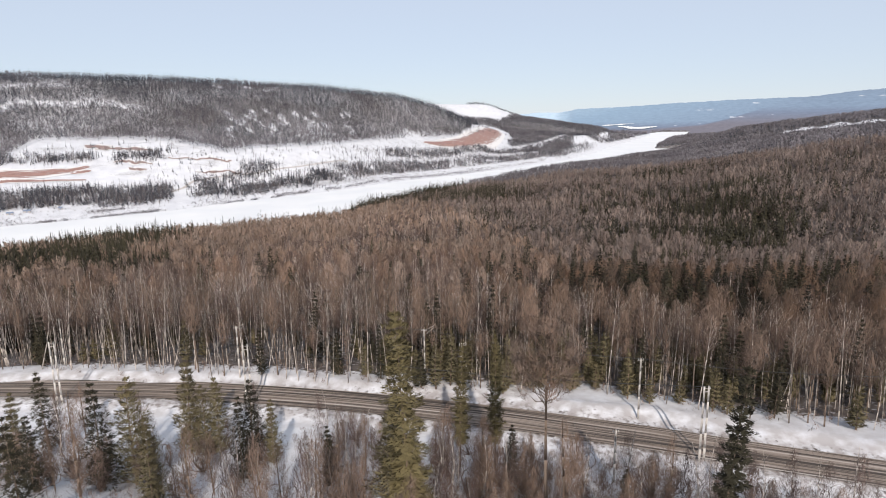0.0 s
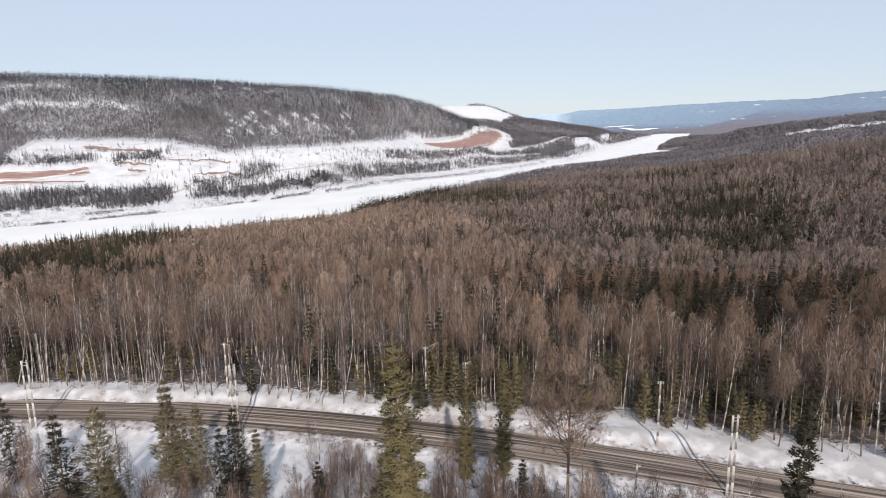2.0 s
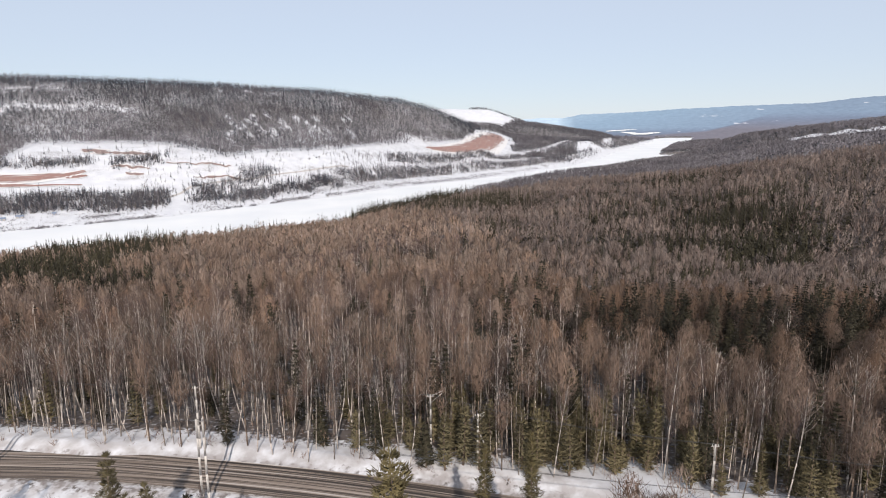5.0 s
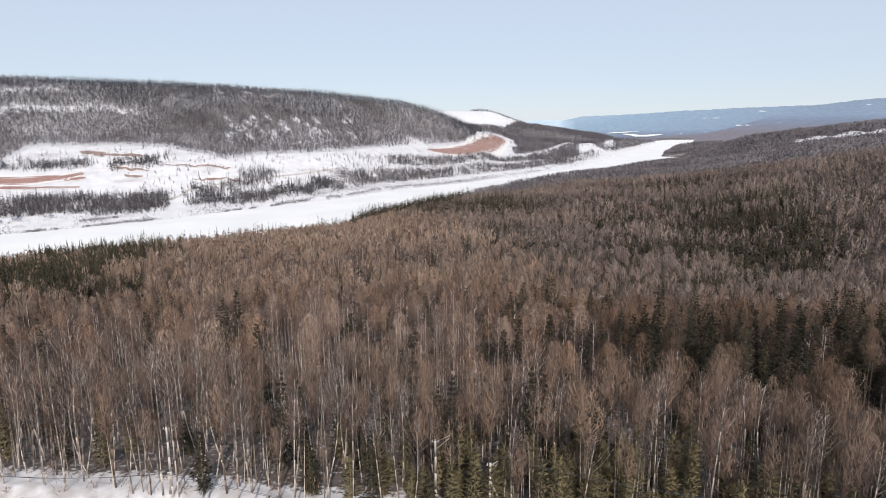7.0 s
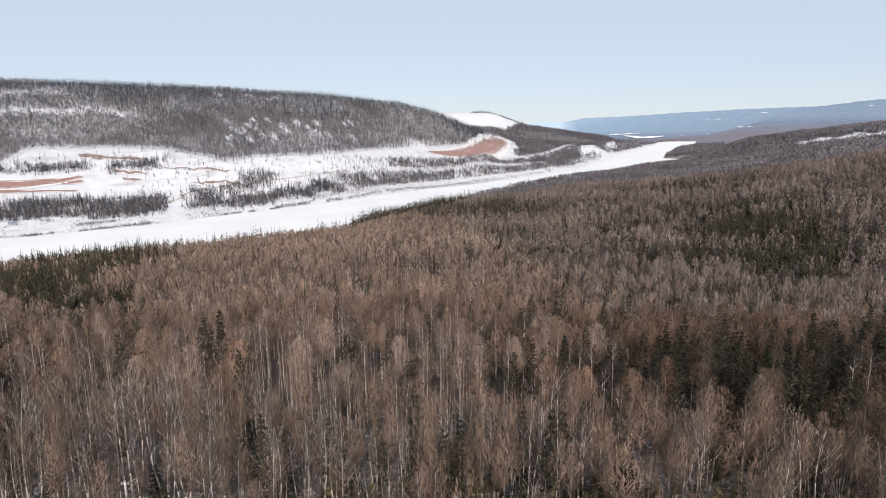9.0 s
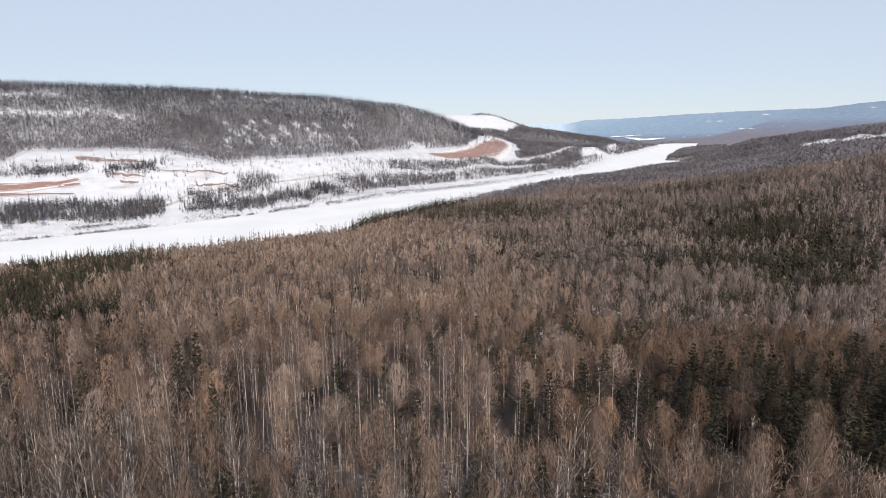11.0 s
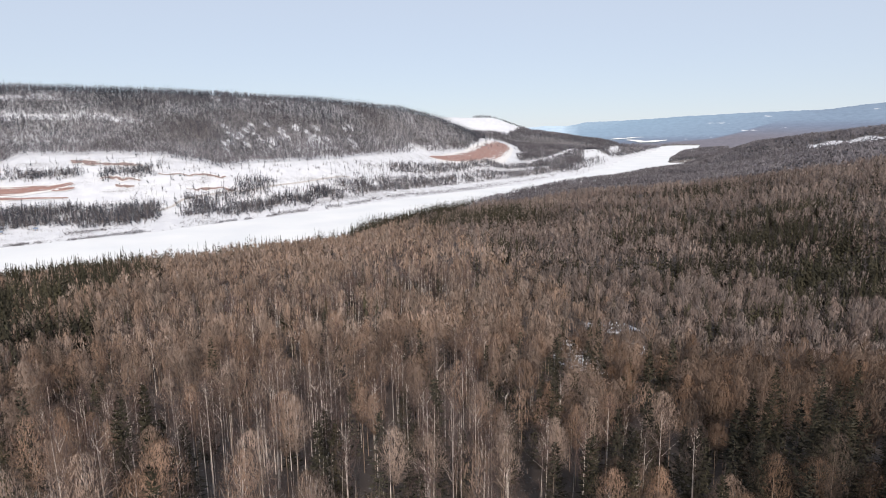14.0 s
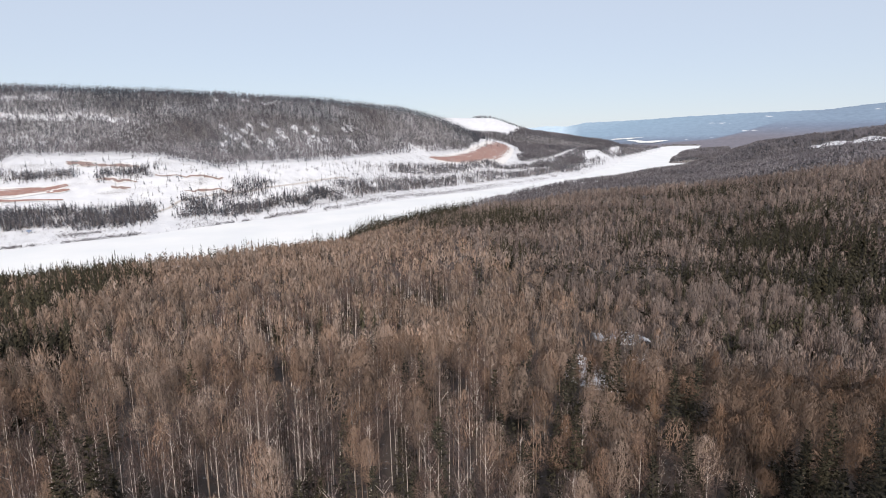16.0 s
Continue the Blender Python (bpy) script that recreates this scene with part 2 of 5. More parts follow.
def waves(x, y, step, seed):
    """A cheap smooth unevenness of about one metre."""
    s = 0
    for i, (a, f) in enumerate(((0.6, 1.0), (0.9, 0.57), (1.3, 0.31))):
        p = seed * 1.7 + i * 2.1
        s = s + a * np.sin(x / step * f * 1.3 + np.sin(y / step * f + p) * 1.4 + p) * np.cos(y / step * f * 0.9 + 1.1 * np.sin(x / step * f * 0.7 + p))
    return s * 0.5


def head_z(r, off):
    """The headland's height, by distance and by degrees from its bank."""
    return valley_floor(r) + np.minimum(4.0, 40 * off) + 16 * np.clip(off / 3, 0, 1.5)


def ground_z(x, y, headland=True):
    x, y = np.atleast_1d(np.asarray(x, float)), np.atleast_1d(np.asarray(y, float))
    r, az = np.hypot(x, y), np.degrees(np.arctan2(x, y))
    ring = rings(az)
    z = np.full_like(r, 20.0)
    for (r0, z0), (r1, z1) in zip(ring, ring[1:]):
        t = np.clip((r - r0) / (r1 - r0), 0, 1)
        t = 0.55 * t + 0.45 * t * t * (3 - 2 * t)
        inside = (r >= r0) & (r <= r1)
        z = np.where(inside, z0 + (z1 - z0) * t, z)
    road, ns, fs = along(ROAD_EDGE, az), along(NEAR_SHORE, az), along(FAR_SHORE, az)
    calm = np.clip((np.abs(r - road - 5) - 7) / 10, 0.03, 1)
    rough = np.where((r > ns - 6) & (r < fs + 6), 0.0, calm)
    z = z + rough * (waves(x, y, 14, 1) * 0.5 + np.clip((r - 200) / 400, 0, 1) * (waves(x, y, 60, 2) * 2.2 + waves(x, y, 210, 3) * 4.0))
    z = np.where((r > ns) & (r < fs) & (az > 10) & (az < 21.4), valley_floor(r) - 2.5, z)
    if headland:
        edge = np.interp(r, *zip(*HEADLAND))
        z = np.where((r > 2850) & (r < 3900) & (az > edge) & (az < 23.5), head_z(r, az - edge), z)
    bank = np.exp(-((r - road - 11.5) / 2.2) ** 2)
    return z + bank * along(((-10, 1), (4, 1.1), (9, 2.0), (20, 2.0), (28, 1.1)), az) * (0.50 * np.maximum(waves(x, y, 4.5, 5), -0.4) + 0.20 * waves(x, y, 1.7, 6))


def sheet(name, verts, faces, mat, smooth=True):
    me = bpy.data.meshes.new(name)
    verts, faces = np.asarray(verts, np.float32), np.asarray(faces, np.int32)
    k = faces.shape[1]
    me.vertices.add(len(verts)), me.loops.add(faces.size), me.polygons.add(len(faces))
    me.vertices.foreach_set("co", verts.ravel())
    me.loops.foreach_set("vertex_index", faces.ravel())
    me.polygons.foreach_set("loop_start", np.arange(0, faces.size, k, dtype=np.int32))
    me.polygons.foreach_set("use_smooth", np.full(len(faces), smooth))
    mats = mat if isinstance(mat, (list, tuple)) else [mat]
    for m in mats:
        me.materials.append(m)
    me.update(calc_edges=True)
    return me


def grid_faces(nu, nv, closed=False):
    i, j = np.meshgrid(np.arange(nu if closed else nu - 1), np.arange(nv - 1), indexing="ij")
    a, b = i * nv + j, ((i + 1) % nu) * nv + j
    return np.stack([a, b, b + 1, a + 1], -1).reshape(-1, 4)


def hill_part(az, r):
    """How far up the far hill a point lies, from 0 at the wood's edge to 1 on the crest."""
    w0, w1 = along(WOOD_EDGE, az), along(CREST, az)
    return (r - w0) / (w1 - w0)


RAMP = ((-1.3, 470), (0.3, 415), (1.8, 408), (3.2, 445), (4.35, 590), (4.95, 760), (4.8, 950), (4.4, 1200))


def off_line(x, y, line):
    """How far points lie from a line."""
    best = np.full(len(x), 1e9)
    for (ax, ay), (bx, by) in zip(line, line[1:]):
        dx, dy = bx - ax, by - ay
        t = np.clip(((x - ax) * dx + (y - ay) * dy) / (dx * dx + dy * dy), 0, 1)
        best = np.minimum(best, np.hypot(x - ax - t * dx, y - ay - t * dy))
    return best


def on_flat(az, d):
    r = along(FAR_SHORE, np.asarray(az, float)) + np.asarray(d, float)
    a = np.radians(az)
    return r * np.sin(a), r * np.cos(a)


RAMP_LINE = [(float(q), float(w)) for q, w in zip(*on_flat(*zip(*RAMP)))]


SPUR_ROAD = ((223, 2042), (350, 2283), (505, 2679), (607, 2973))


def hill_snow(x, y):
    """Open snow on the far hill: strips along the slope, glades, the rim of the clay ramp, the point by the river."""
    r, az = np.hypot(x, y), np.degrees(np.arctan2(x, y))
    f, d = hill_part(az, r), r - along(FAR_SHORE, az)
    s = (az < -29 + 2 * np.sin(r / 40)) & (np.abs(f - 0.79 - 0.02 * np.sin(az)) < 0.032)
    s |= (az < -26.5 + 2 * np.sin(r / 30)) & (np.abs(f - 0.52 - 0.02 * np.sin(az * 1.3)) < 0.022) & (waves(x, y, 20, 28) > -0.5)
    s |= (az > -19) & (az < -8) & (np.abs(f - 0.90 + 0.03 * np.sin(az * 2)) < 0.02) & (waves(x, y, 12, 27) > 0.1)
    s |= (f > 0.20) & (f < 0.52) & (az > -18.3) & (az < -7.5) & (waves(x * 1.6, y, 4, 23) > 0.45)
    s |= (az > 3.2) & (az < 6.6 + 0.2 * np.sin(r / 30)) & (d > 360) & (d < 850 - 130 * np.abs(az - 5.2)) & (d > 360 + 60 * (az - 3.4))
    s |= (az > 11.9) & (az < 14.8) & (d > 40) & (d < 640 - 60 * (az - 12)) & (waves(x, y, 30, 29) > -0.45)
    return s | (off_line(x, y, RAMP_LINE) < 62) | (off_line(x, y, SPUR_ROAD) < 15)


GLADES = ((43, 296, 7, 24), (69, 352, 10, 9), (69, 318, 4, 10))


def in_glade(x, y, grow=1.0):
    out = np.zeros(len(x), bool)
    for cx, cy, rx, ry in GLADES:
        out |= np.hypot((x - cx) / (rx * grow), (y - cy) / (ry * grow)) < 1
    return out


def build_ground():
    azs = np.concatenate([np.arange(-180, -44, 4.0), np.arange(-44, 44, 0.4), np.arange(44, 180, 4.0)])
    rs = np.concatenate([[0.02], np.arange(2, 80, 3.0), np.arange(80, 170, 0.9), 170 * 1.0125 ** np.arange(0, 268)])
    a, r = np.meshgrid(np.radians(azs), rs, indexing="ij")
    x, y = (r * np.sin(a)).ravel(), (r * np.cos(a)).ravel()
    v = np.stack([x, y, ground_z(x, y, False)], -1)
    f = grid_faces(len(azs), len(rs), True)
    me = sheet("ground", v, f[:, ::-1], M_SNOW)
    bearing, rr = np.degrees(np.arctan2(x, y)), np.hypot(x, y)
    edge = along(ROAD_EDGE, bearing) + along(BANK_TOP, bearing)
    # wood floor: litter and painted tree shade, stronger deeper in
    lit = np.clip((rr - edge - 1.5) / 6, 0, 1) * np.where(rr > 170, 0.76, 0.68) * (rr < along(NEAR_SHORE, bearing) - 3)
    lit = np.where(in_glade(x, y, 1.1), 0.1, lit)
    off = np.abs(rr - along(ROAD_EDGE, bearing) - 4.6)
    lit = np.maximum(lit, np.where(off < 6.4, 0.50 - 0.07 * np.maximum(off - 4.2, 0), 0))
    hill = np.clip((rr - along(WOOD_EDGE, bearing) + along(((5.8, 0), (6.3, 290), (9.5, 290), (11, 150), (13.5, 0)), bearing)) / 60, 0, 1) * np.where(hill_snow(x, y), 0.2, np.where(bearing > 2.5, 0.58, 0.55 + 0.08 * waves(x, y, 35, 35)))
    heap = (bearing > -3) & (rr > 3140) & (rr < 3500) & (bearing < 6.8 - (3490 - rr) / 330 * 1.2)
    scar = (bearing > 28.3) & (rr > 1740 + 20 * np.sin(bearing * 5)) & (rr < 1960 + 30 * np.sin(bearing * 3))
    back = rr - along(FAR_SHORE, bearing)
    flat = np.where((back > 4) & (rr < along(WOOD_EDGE, bearing)), 0.33 + 0.17 * waves(bearing * 9, back * 4.5, 25, 31) + 0.06 * waves(x, y, 9, 32), 0.0)
    lit = np.where(heap, 0.0, np.where(scar, 0.30, np.maximum(np.maximum(lit, hill), flat)))
    lit = np.where((bearing > 18) & (bearing < 21.5) & (rr > 3000) & (rr < 4600), 0.62, lit)
    me.attributes.new("litter_shade", "FLOAT", "POINT").data.foreach_set("value", lit.astype(np.float32))
    side = rr - along(ROAD_EDGE, bearing)
    dirt = np.where(side > 4, 0.95 - 0.085 * np.maximum(side - 9, 0), 0.75 + 0.09 * np.minimum(side, 0))
    dirt = np.clip(np.where(side > 4, np.maximum(dirt, 0.22 * (side < 60)), np.maximum(dirt, 0.12)), 0, 1) * (side < 60)
    me.attributes.new("dirt", "FLOAT", "POINT").data.foreach_set("value", dirt.astype(np.float32))
    g = new("ground", me)
    return tagged(g, "snow-covered valley ground with low banks and hills", "ground", kind="structure")


ground = build_ground()


def ribbon(name, centre, widths, lift, mat, across=9, step=2.0, profile=None):
    """A strip that lies on the ground along a line."""
    c = np.asarray(centre, float)
    d = np.concatenate([[0], np.cumsum(np.hypot(*np.diff(c, axis=0).T))])
    n = max(int(d[-1] / step), 4)
    s = np.linspace(0, d[-1], n)
    # smooth the line
    px, py = np.interp(s, d, c[:, 0]), np.interp(s, d, c[:, 1])
    kern = np.hanning(max(3, int(n * 0.06) | 1))
    kern /= kern.sum()
    pad = len(kern) // 2
    px, py = (np.convolve(np.pad(q, pad, mode="reflect", reflect_type="odd"), kern, "valid") for q in (px, py))
    tx, ty = np.gradient(px), np.gradient(py)
    tl = np.hypot(tx, ty)
    w = np.interp(s, d, widths) if np.ndim(widths) else np.full(n, widths)
    u = np.linspace(-0.5, 0.5, across)
    x = px[:, None] - (ty / tl)[:, None] * u[None] * w[:, None]
    y = py[:, None] + (tx / tl)[:, None] * u[None] * w[:, None]
    z = (ground_z(x.ravel(), y.ravel()) if lift is not None else np.zeros(x.size)).reshape(x.shape) + (lift or 0)
    if profile is not None:
        z = z + profile(u[None] * w[:, None], s[:, None])
    me = sheet(name, np.stack([x, y, z], -1).reshape(-1, 3), grid_faces(n, across), mat)
    me.uv_layers.new(name="along")
    me.uv_layers.new(name="across")
    nn = np.stack([np.broadcast_to(u[None], x.shape), np.broadcast_to(s[:, None], x.shape)], -1).reshape(-1, 2)
    uu = np.stack([np.broadcast_to(u[None] * w[:, None], x.shape), np.broadcast_to(s[:, None], x.shape)], -1).reshape(-1, 2)
    loops = np.empty(len(me.loops), np.int32)
    me.loops.foreach_get("vertex_index", loops)
    me.uv_layers["along"].data.foreach_set("uv", uu[loops].astype(np.float32).ravel())
    me.uv_layers["across"].data.foreach_set("uv", nn[loops].astype(np.float32).ravel())
    return new(name, me)


def build_river():
    az = np.linspace(-60, 21.38, 400)
    ns, fs = along(NEAR_SHORE, az) - 3, along(FAR_SHORE, az) + 5
    wob = 5 * np.sin(az * 3.1) + 3 * np.sin(az * 7.7 + 1) + 2 * np.sin(az * 17.0)
    rr = ns[:, None] + (fs + wob - ns)[:, None] * np.linspace(0, 1, 30)[None]
    a = np.radians(az)[:, None]
    v = np.stack([rr * np.sin(a), rr * np.cos(a), valley_floor(rr)], -1).reshape(-1, 3)
    return tagged(new("water", sheet("water", v, grid_faces(400, 30)[:, ::-1], M_ICE)), "wide frozen river under smooth white snow", "river", kind="structure")


river = build_river()


def road_material():
    m = bpy.data.materials.new("road_surface")
    m.use_nodes = True
    n, k = m.node_tree.nodes, m.node_tree.links
    b = n["Principled BSDF"]
    b.inputs["Roughness"].default_value = 0.75
    uv = n.new("ShaderNodeUVMap")
    uv.uv_map = "along"
    mp = n.new("ShaderNodeMapping")
    mp.inputs["Scale"].default_value = (2.3, 0.016, 1)
    k.new(uv.outputs[0], mp.inputs[0])
    t = n.new("ShaderNodeTexNoise")
    t.inputs["Scale"].default_value, t.inputs["Detail"].default_value, t.inputs["Roughness"].default_value = 1.0, 6, 0.62
    k.new(mp.outputs[0], t.inputs["Vector"])
    r = n.new("ShaderNodeValToRGB")
    e = r.color_ramp.elements
    e[0].position, e[0].color = 0.38, (0.030, 0.024, 0.021, 1)
    e[1].position, e[1].color = 0.72, (0.60, 0.56, 0.53, 1)
    for p, c in ((0.46, (0.060, 0.047, 0.040)), (0.50, (0.17, 0.135, 0.11)), (0.57, (0.26, 0.215, 0.185)), (0.63, (0.36, 0.32, 0.295))):
        q = e.new(p)
        q.color = (*c, 1)
    k.new(t.outputs["Fac"], r.inputs[0])
    k.new(r.outputs[0], b.inputs["Base Color"])
    bu = n.new("ShaderNodeBump")
    bu.inputs["Strength"].default_value, bu.inputs["Distance"].default_value = 0.5, 0.05
    k.new(t.outputs["Fac"], bu.inputs["Height"])
    k.new(bu.outputs[0], b.inputs["Normal"])
    return m


M_ROAD = road_material()
ROAD = ((-230, 106), (-160, 110), (-120, 110.6), (-82, 109.7), (-50, 107.9), (-30.7, 104.9), (-15.3, 101.7), (-2, 98.2), (10.7, 94.6), (23.4, 90.2), (34, 86.5), (46.5, 81.5), (57, 77.8), (75, 71), (110, 56), (150, 36))


def ruts(u, s):
    return 0.10 - 0.012 * u * u * 0.3 - 0.05 * (np.exp(-((np.abs(u) - 0.9) / 0.3) ** 2) + np.exp(-((np.abs(u) - 2.5) / 0.3) ** 2)) + 0.0 * s


road = ribbon("road", ROAD, 7.4, None, M_ROAD, across=40, step=1.5, profile=ruts)
tagged(road, "grey-brown country road with slushy wheel ruts between snow banks", "road", kind="structure")


# ---- far hills beyond the valley's end ----
def hazed_hill_material():
    """Wooded hills in the distance, with snowy clearings. Haze is put into the colour: blue far off, browner on the
    nearer slopes.
    """
    m = bpy.data.materials.new("hazed_distant_woods")
    m.use_nodes = True
    n, k = m.node_tree.nodes, m.node_tree.links
    b = n["Principled BSDF"]
    b.inputs["Roughness"].default_value, b.inputs["Specular IOR Level"].default_value = 1.0, 0.0
    near, clear, g = n.new("ShaderNodeAttribute"), n.new("ShaderNodeAttribute"), n.new("ShaderNodeNewGeometry")
    near.attribute_name, clear.attribute_name = "near", "clear"
    # painted haze: pale blue at near = 0, woodland brown-grey at 1
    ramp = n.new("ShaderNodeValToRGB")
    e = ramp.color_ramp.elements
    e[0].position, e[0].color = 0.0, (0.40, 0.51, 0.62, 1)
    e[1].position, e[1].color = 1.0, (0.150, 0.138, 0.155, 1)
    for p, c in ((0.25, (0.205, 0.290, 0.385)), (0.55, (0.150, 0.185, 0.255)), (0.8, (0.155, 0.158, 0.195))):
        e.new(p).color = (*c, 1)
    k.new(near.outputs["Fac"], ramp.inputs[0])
    mp = n.new("ShaderNodeMapping")
    mp.inputs["Scale"].default_value = (0.03, 0.03, 0.10)
    k.new(g.outputs["Position"], mp.inputs[0])
    t = n.new("ShaderNodeTexNoise")
    t.inputs["Scale"].default_value, t.inputs["Detail"].default_value, t.inputs["Roughness"].default_value = 1.0, 6, 0.65
    k.new(mp.outputs[0], t.inputs["Vector"])
    v = n.new("ShaderNodeMapRange")
    v.inputs["From Min"].default_value, v.inputs["From Max"].default_value = 0.3, 0.7
    v.inputs["To Min"].default_value, v.inputs["To Max"].default_value = 0.90, 1.10
    k.new(t.outputs["Fac"], v.inputs["Value"])
    h = n.new("ShaderNodeHueSaturation")
    k.new(v.outputs[0], h.inputs["Value"])
    k.new(ramp.outputs[0], h.inputs["Color"])
    add = n.new("ShaderNodeMath")
    k.new(t.outputs["Fac"], add.inputs[0])
    k.new(clear.outputs["Fac"], add.inputs[1])
    r = n.new("ShaderNodeMapRange")
    r.inputs["From Min"].default_value, r.inputs["From Max"].default_value = 0.9, 1.06
    k.new(add.outputs[0], r.inputs["Value"])
    mix = n.new("ShaderNodeMix")
    mix.data_type = "RGBA"
    k.new(r.outputs[0], mix.inputs["Factor"])
    k.new(h.outputs["Color"], mix.inputs["A"])
    mix.inputs["B"].default_value = (0.55, 0.57, 0.62, 1)
    k.new(mix.outputs["Result"], b.inputs["Base Color"])
    return m


# bearing and slope of the skyline as seen from above the road
SKYLINE = ((3, 0.2), (7.4, 0.29), (8.9, 0.42), (10.6, 0.38), (11.2, 0.48), (12.2, 0.68), (15.5, 0.78), (17.8, 0.89), (20.1, 1.04), (22.2, 1.10), (24.3, 1.20), (26.4, 1.24), (28.3, 1.29), (29.9, 1.31), (31.3, 1.47), (32.7, 1.64), (34.6, 1.76), (40, 1.9), (60, 1.4))
FOOT, FAR_R0, FAR_R1 = -1.5, 4345.0, 4800.0


def far_place(az, slope):
    """A place on the far hills by bearing and slope."""
    top = along(SKYLINE, az)
    v = np.clip((slope - FOOT) / (top - FOOT), 0, 1)
    r = FAR_R0 + (FAR_R1 - FAR_R0) * v
    a = np.radians(az)
    return np.stack([r * np.sin(a), r * np.cos(a), 47.5 + r * np.tan(np.radians(slope))], -1)


def far_hills():
    azs = np.arange(3, 60.01, 0.12)
    top = along(SKYLINE, azs) + 0.012 * np.sin(azs * 5.3) + 0.010 * np.sin(azs * 17.0 + 1) + 0.006 * np.sin(azs * 61.0)
    f = np.linspace(0, 1, 60)
    slope = FOOT + (top[:, None] - FOOT) * f[None]
    az = np.broadcast_to(azs[:, None], slope.shape)
    me = sheet("backdrop", far_place(az.ravel(), slope.ravel()), grid_faces(len(azs), 60)[:, ::-1], hazed_hill_material())
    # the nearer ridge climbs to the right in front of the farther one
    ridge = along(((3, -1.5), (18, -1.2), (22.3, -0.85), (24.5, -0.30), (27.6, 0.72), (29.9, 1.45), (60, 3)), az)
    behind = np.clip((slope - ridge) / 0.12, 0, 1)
    # low values take more of the haze colour
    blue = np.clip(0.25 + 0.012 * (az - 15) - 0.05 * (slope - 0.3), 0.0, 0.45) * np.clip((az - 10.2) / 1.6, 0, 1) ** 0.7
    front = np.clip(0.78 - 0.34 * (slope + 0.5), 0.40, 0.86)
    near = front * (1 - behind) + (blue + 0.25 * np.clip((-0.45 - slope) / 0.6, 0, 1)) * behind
    spots = ((22.6, 0.45, 1.6, 0.26, 0.42), (26.2, 0.92, 0.7, 0.07, 0.5), (24.8, -0.15, 1.2, 0.13, 0.42), (27.0, 0.02, 1.0, 0.10, 0.40), (33.3, 1.28, 0.55, 0.06, 0.55), (34.5, 1.25, 0.5, 0.12, 0.45), (20.3, -0.80, 0.5, 0.06, 0.5), (22.0, -0.68, 0.8, 0.06, 0.45), (17.0, 0.1, 2.5, 0.3, 0.28))
    clear = np.zeros_like(slope)
    for a, e, da, de, how in spots:
        clear = np.maximum(clear, how * np.exp(-((az - a) / da) ** 2 - ((slope - e) / de) ** 2))
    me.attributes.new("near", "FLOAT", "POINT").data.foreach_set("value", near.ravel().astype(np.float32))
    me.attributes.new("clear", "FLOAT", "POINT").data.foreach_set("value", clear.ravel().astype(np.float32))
    tagged(new("backdrop", me), "distant wooded hills beyond the valley, coloured blue for haze", "hills", kind="structure")
    # the river's next reaches, seen past the spur
    for line in (((14.3, -0.75, 0.03), (14.9, -0.71, 0.09), (15.3, -0.70, 0.04), (15.9, -0.66, 0.08), (16.3, -0.63, 0.03), (16.9, -0.60, 0.02)),
                 ((15.6, -0.82, 0.05), (16.2, -0.88, 0.10), (16.6, -0.95, 0.20), (17.1, -0.98, 0.10), (17.7, -0.96, 0.16), (18.3, -0.90, 0.08), (18.8, -0.86, 0.03))):
        a = np.linspace(line[0][0], line[-1][0], 40)
        mid, wide = (np.interp(a, [q[0] for q in line], [q[i] for q in line]) for i in (1, 2))
        wide, mid = wide * (1 + 0.3 * np.sin(a * 23) + 0.2 * np.sin(a * 51)), mid + 0.015 * np.sin(a * 31)
        pts = np.stack([far_place(a, mid + (q - 0.5) * wide) for q in np.linspace(0, 1, 4)], 1)
        pts[..., :2] *= 0.996
        tagged(new("water", sheet("water", pts.reshape(-1, 3), grid_faces(40, 4)[:, ::-1], M_ICE)), "white snow on a distant reach of the frozen river", "river", kind="structure")


far_hills()


def build_headland():
    """The low wooded point past which the river bends."""
    r = np.linspace(2852, 3900, 90)
    off = np.array([0, 0.02, 0.06, 0.12, 0.25, 0.5, 1, 2, 3, 4.5])
    edge = np.interp(r, *zip(*HEADLAND)) + 0.05 * np.sin(r / 37) + 0.03 * np.sin(r / 13)
    rr, oo = np.broadcast_to(r[:, None], (90, 10)), np.broadcast_to(off[None], (90, 10))
    a = np.radians(edge[:, None] + oo)
    v = np.stack([rr * np.sin(a), rr * np.cos(a), np.where((oo > 0) & (rr > 2853), head_z(rr, oo), valley_floor(rr) - 2)], -1).reshape(-1, 3)
    me = sheet("ground", v, grid_faces(90, 10), M_SNOW)
    me.attributes.new("litter_shade", "FLOAT", "POINT").data.foreach_set("value", np.full(900, 0.62, np.float32))
    me.attributes.new("dirt", "FLOAT", "POINT").data.foreach_set("value", np.zeros(900, np.float32))
    tagged(new("ground", me), "low wooded headland in the river's bend", "headland", kind="structure")


build_headland()


# ---- woods ----
def facing(tri, out, own=0.45):
    """Turns triangles outwards from their crown, and gives them normals that lean that way, as a crown of fine twigs scatters light."""
    n = np.cross(tri[:, 1] - tri[:, 0], tri[:, 2] - tri[:, 0])
    n /= np.maximum(np.linalg.norm(n, axis=1, keepdims=True), 1e-9)
    turn = (n * out).sum(1) < 0
    tri[turn] = tri[turn][:, [0, 2, 1]]
    n[turn] *= -1
    out = out / np.linalg.norm(out, axis=1, keepdims=True)
    m = out + own * n
    return tri, m / np.linalg.norm(m, axis=1, keepdims=True)


def plain(tri):
    n = np.cross(tri[:, 1] - tri[:, 0], tri[:, 2] - tri[:, 0])
    return tri, n / np.maximum(np.linalg.norm(n, axis=1, keepdims=True), 1e-9)


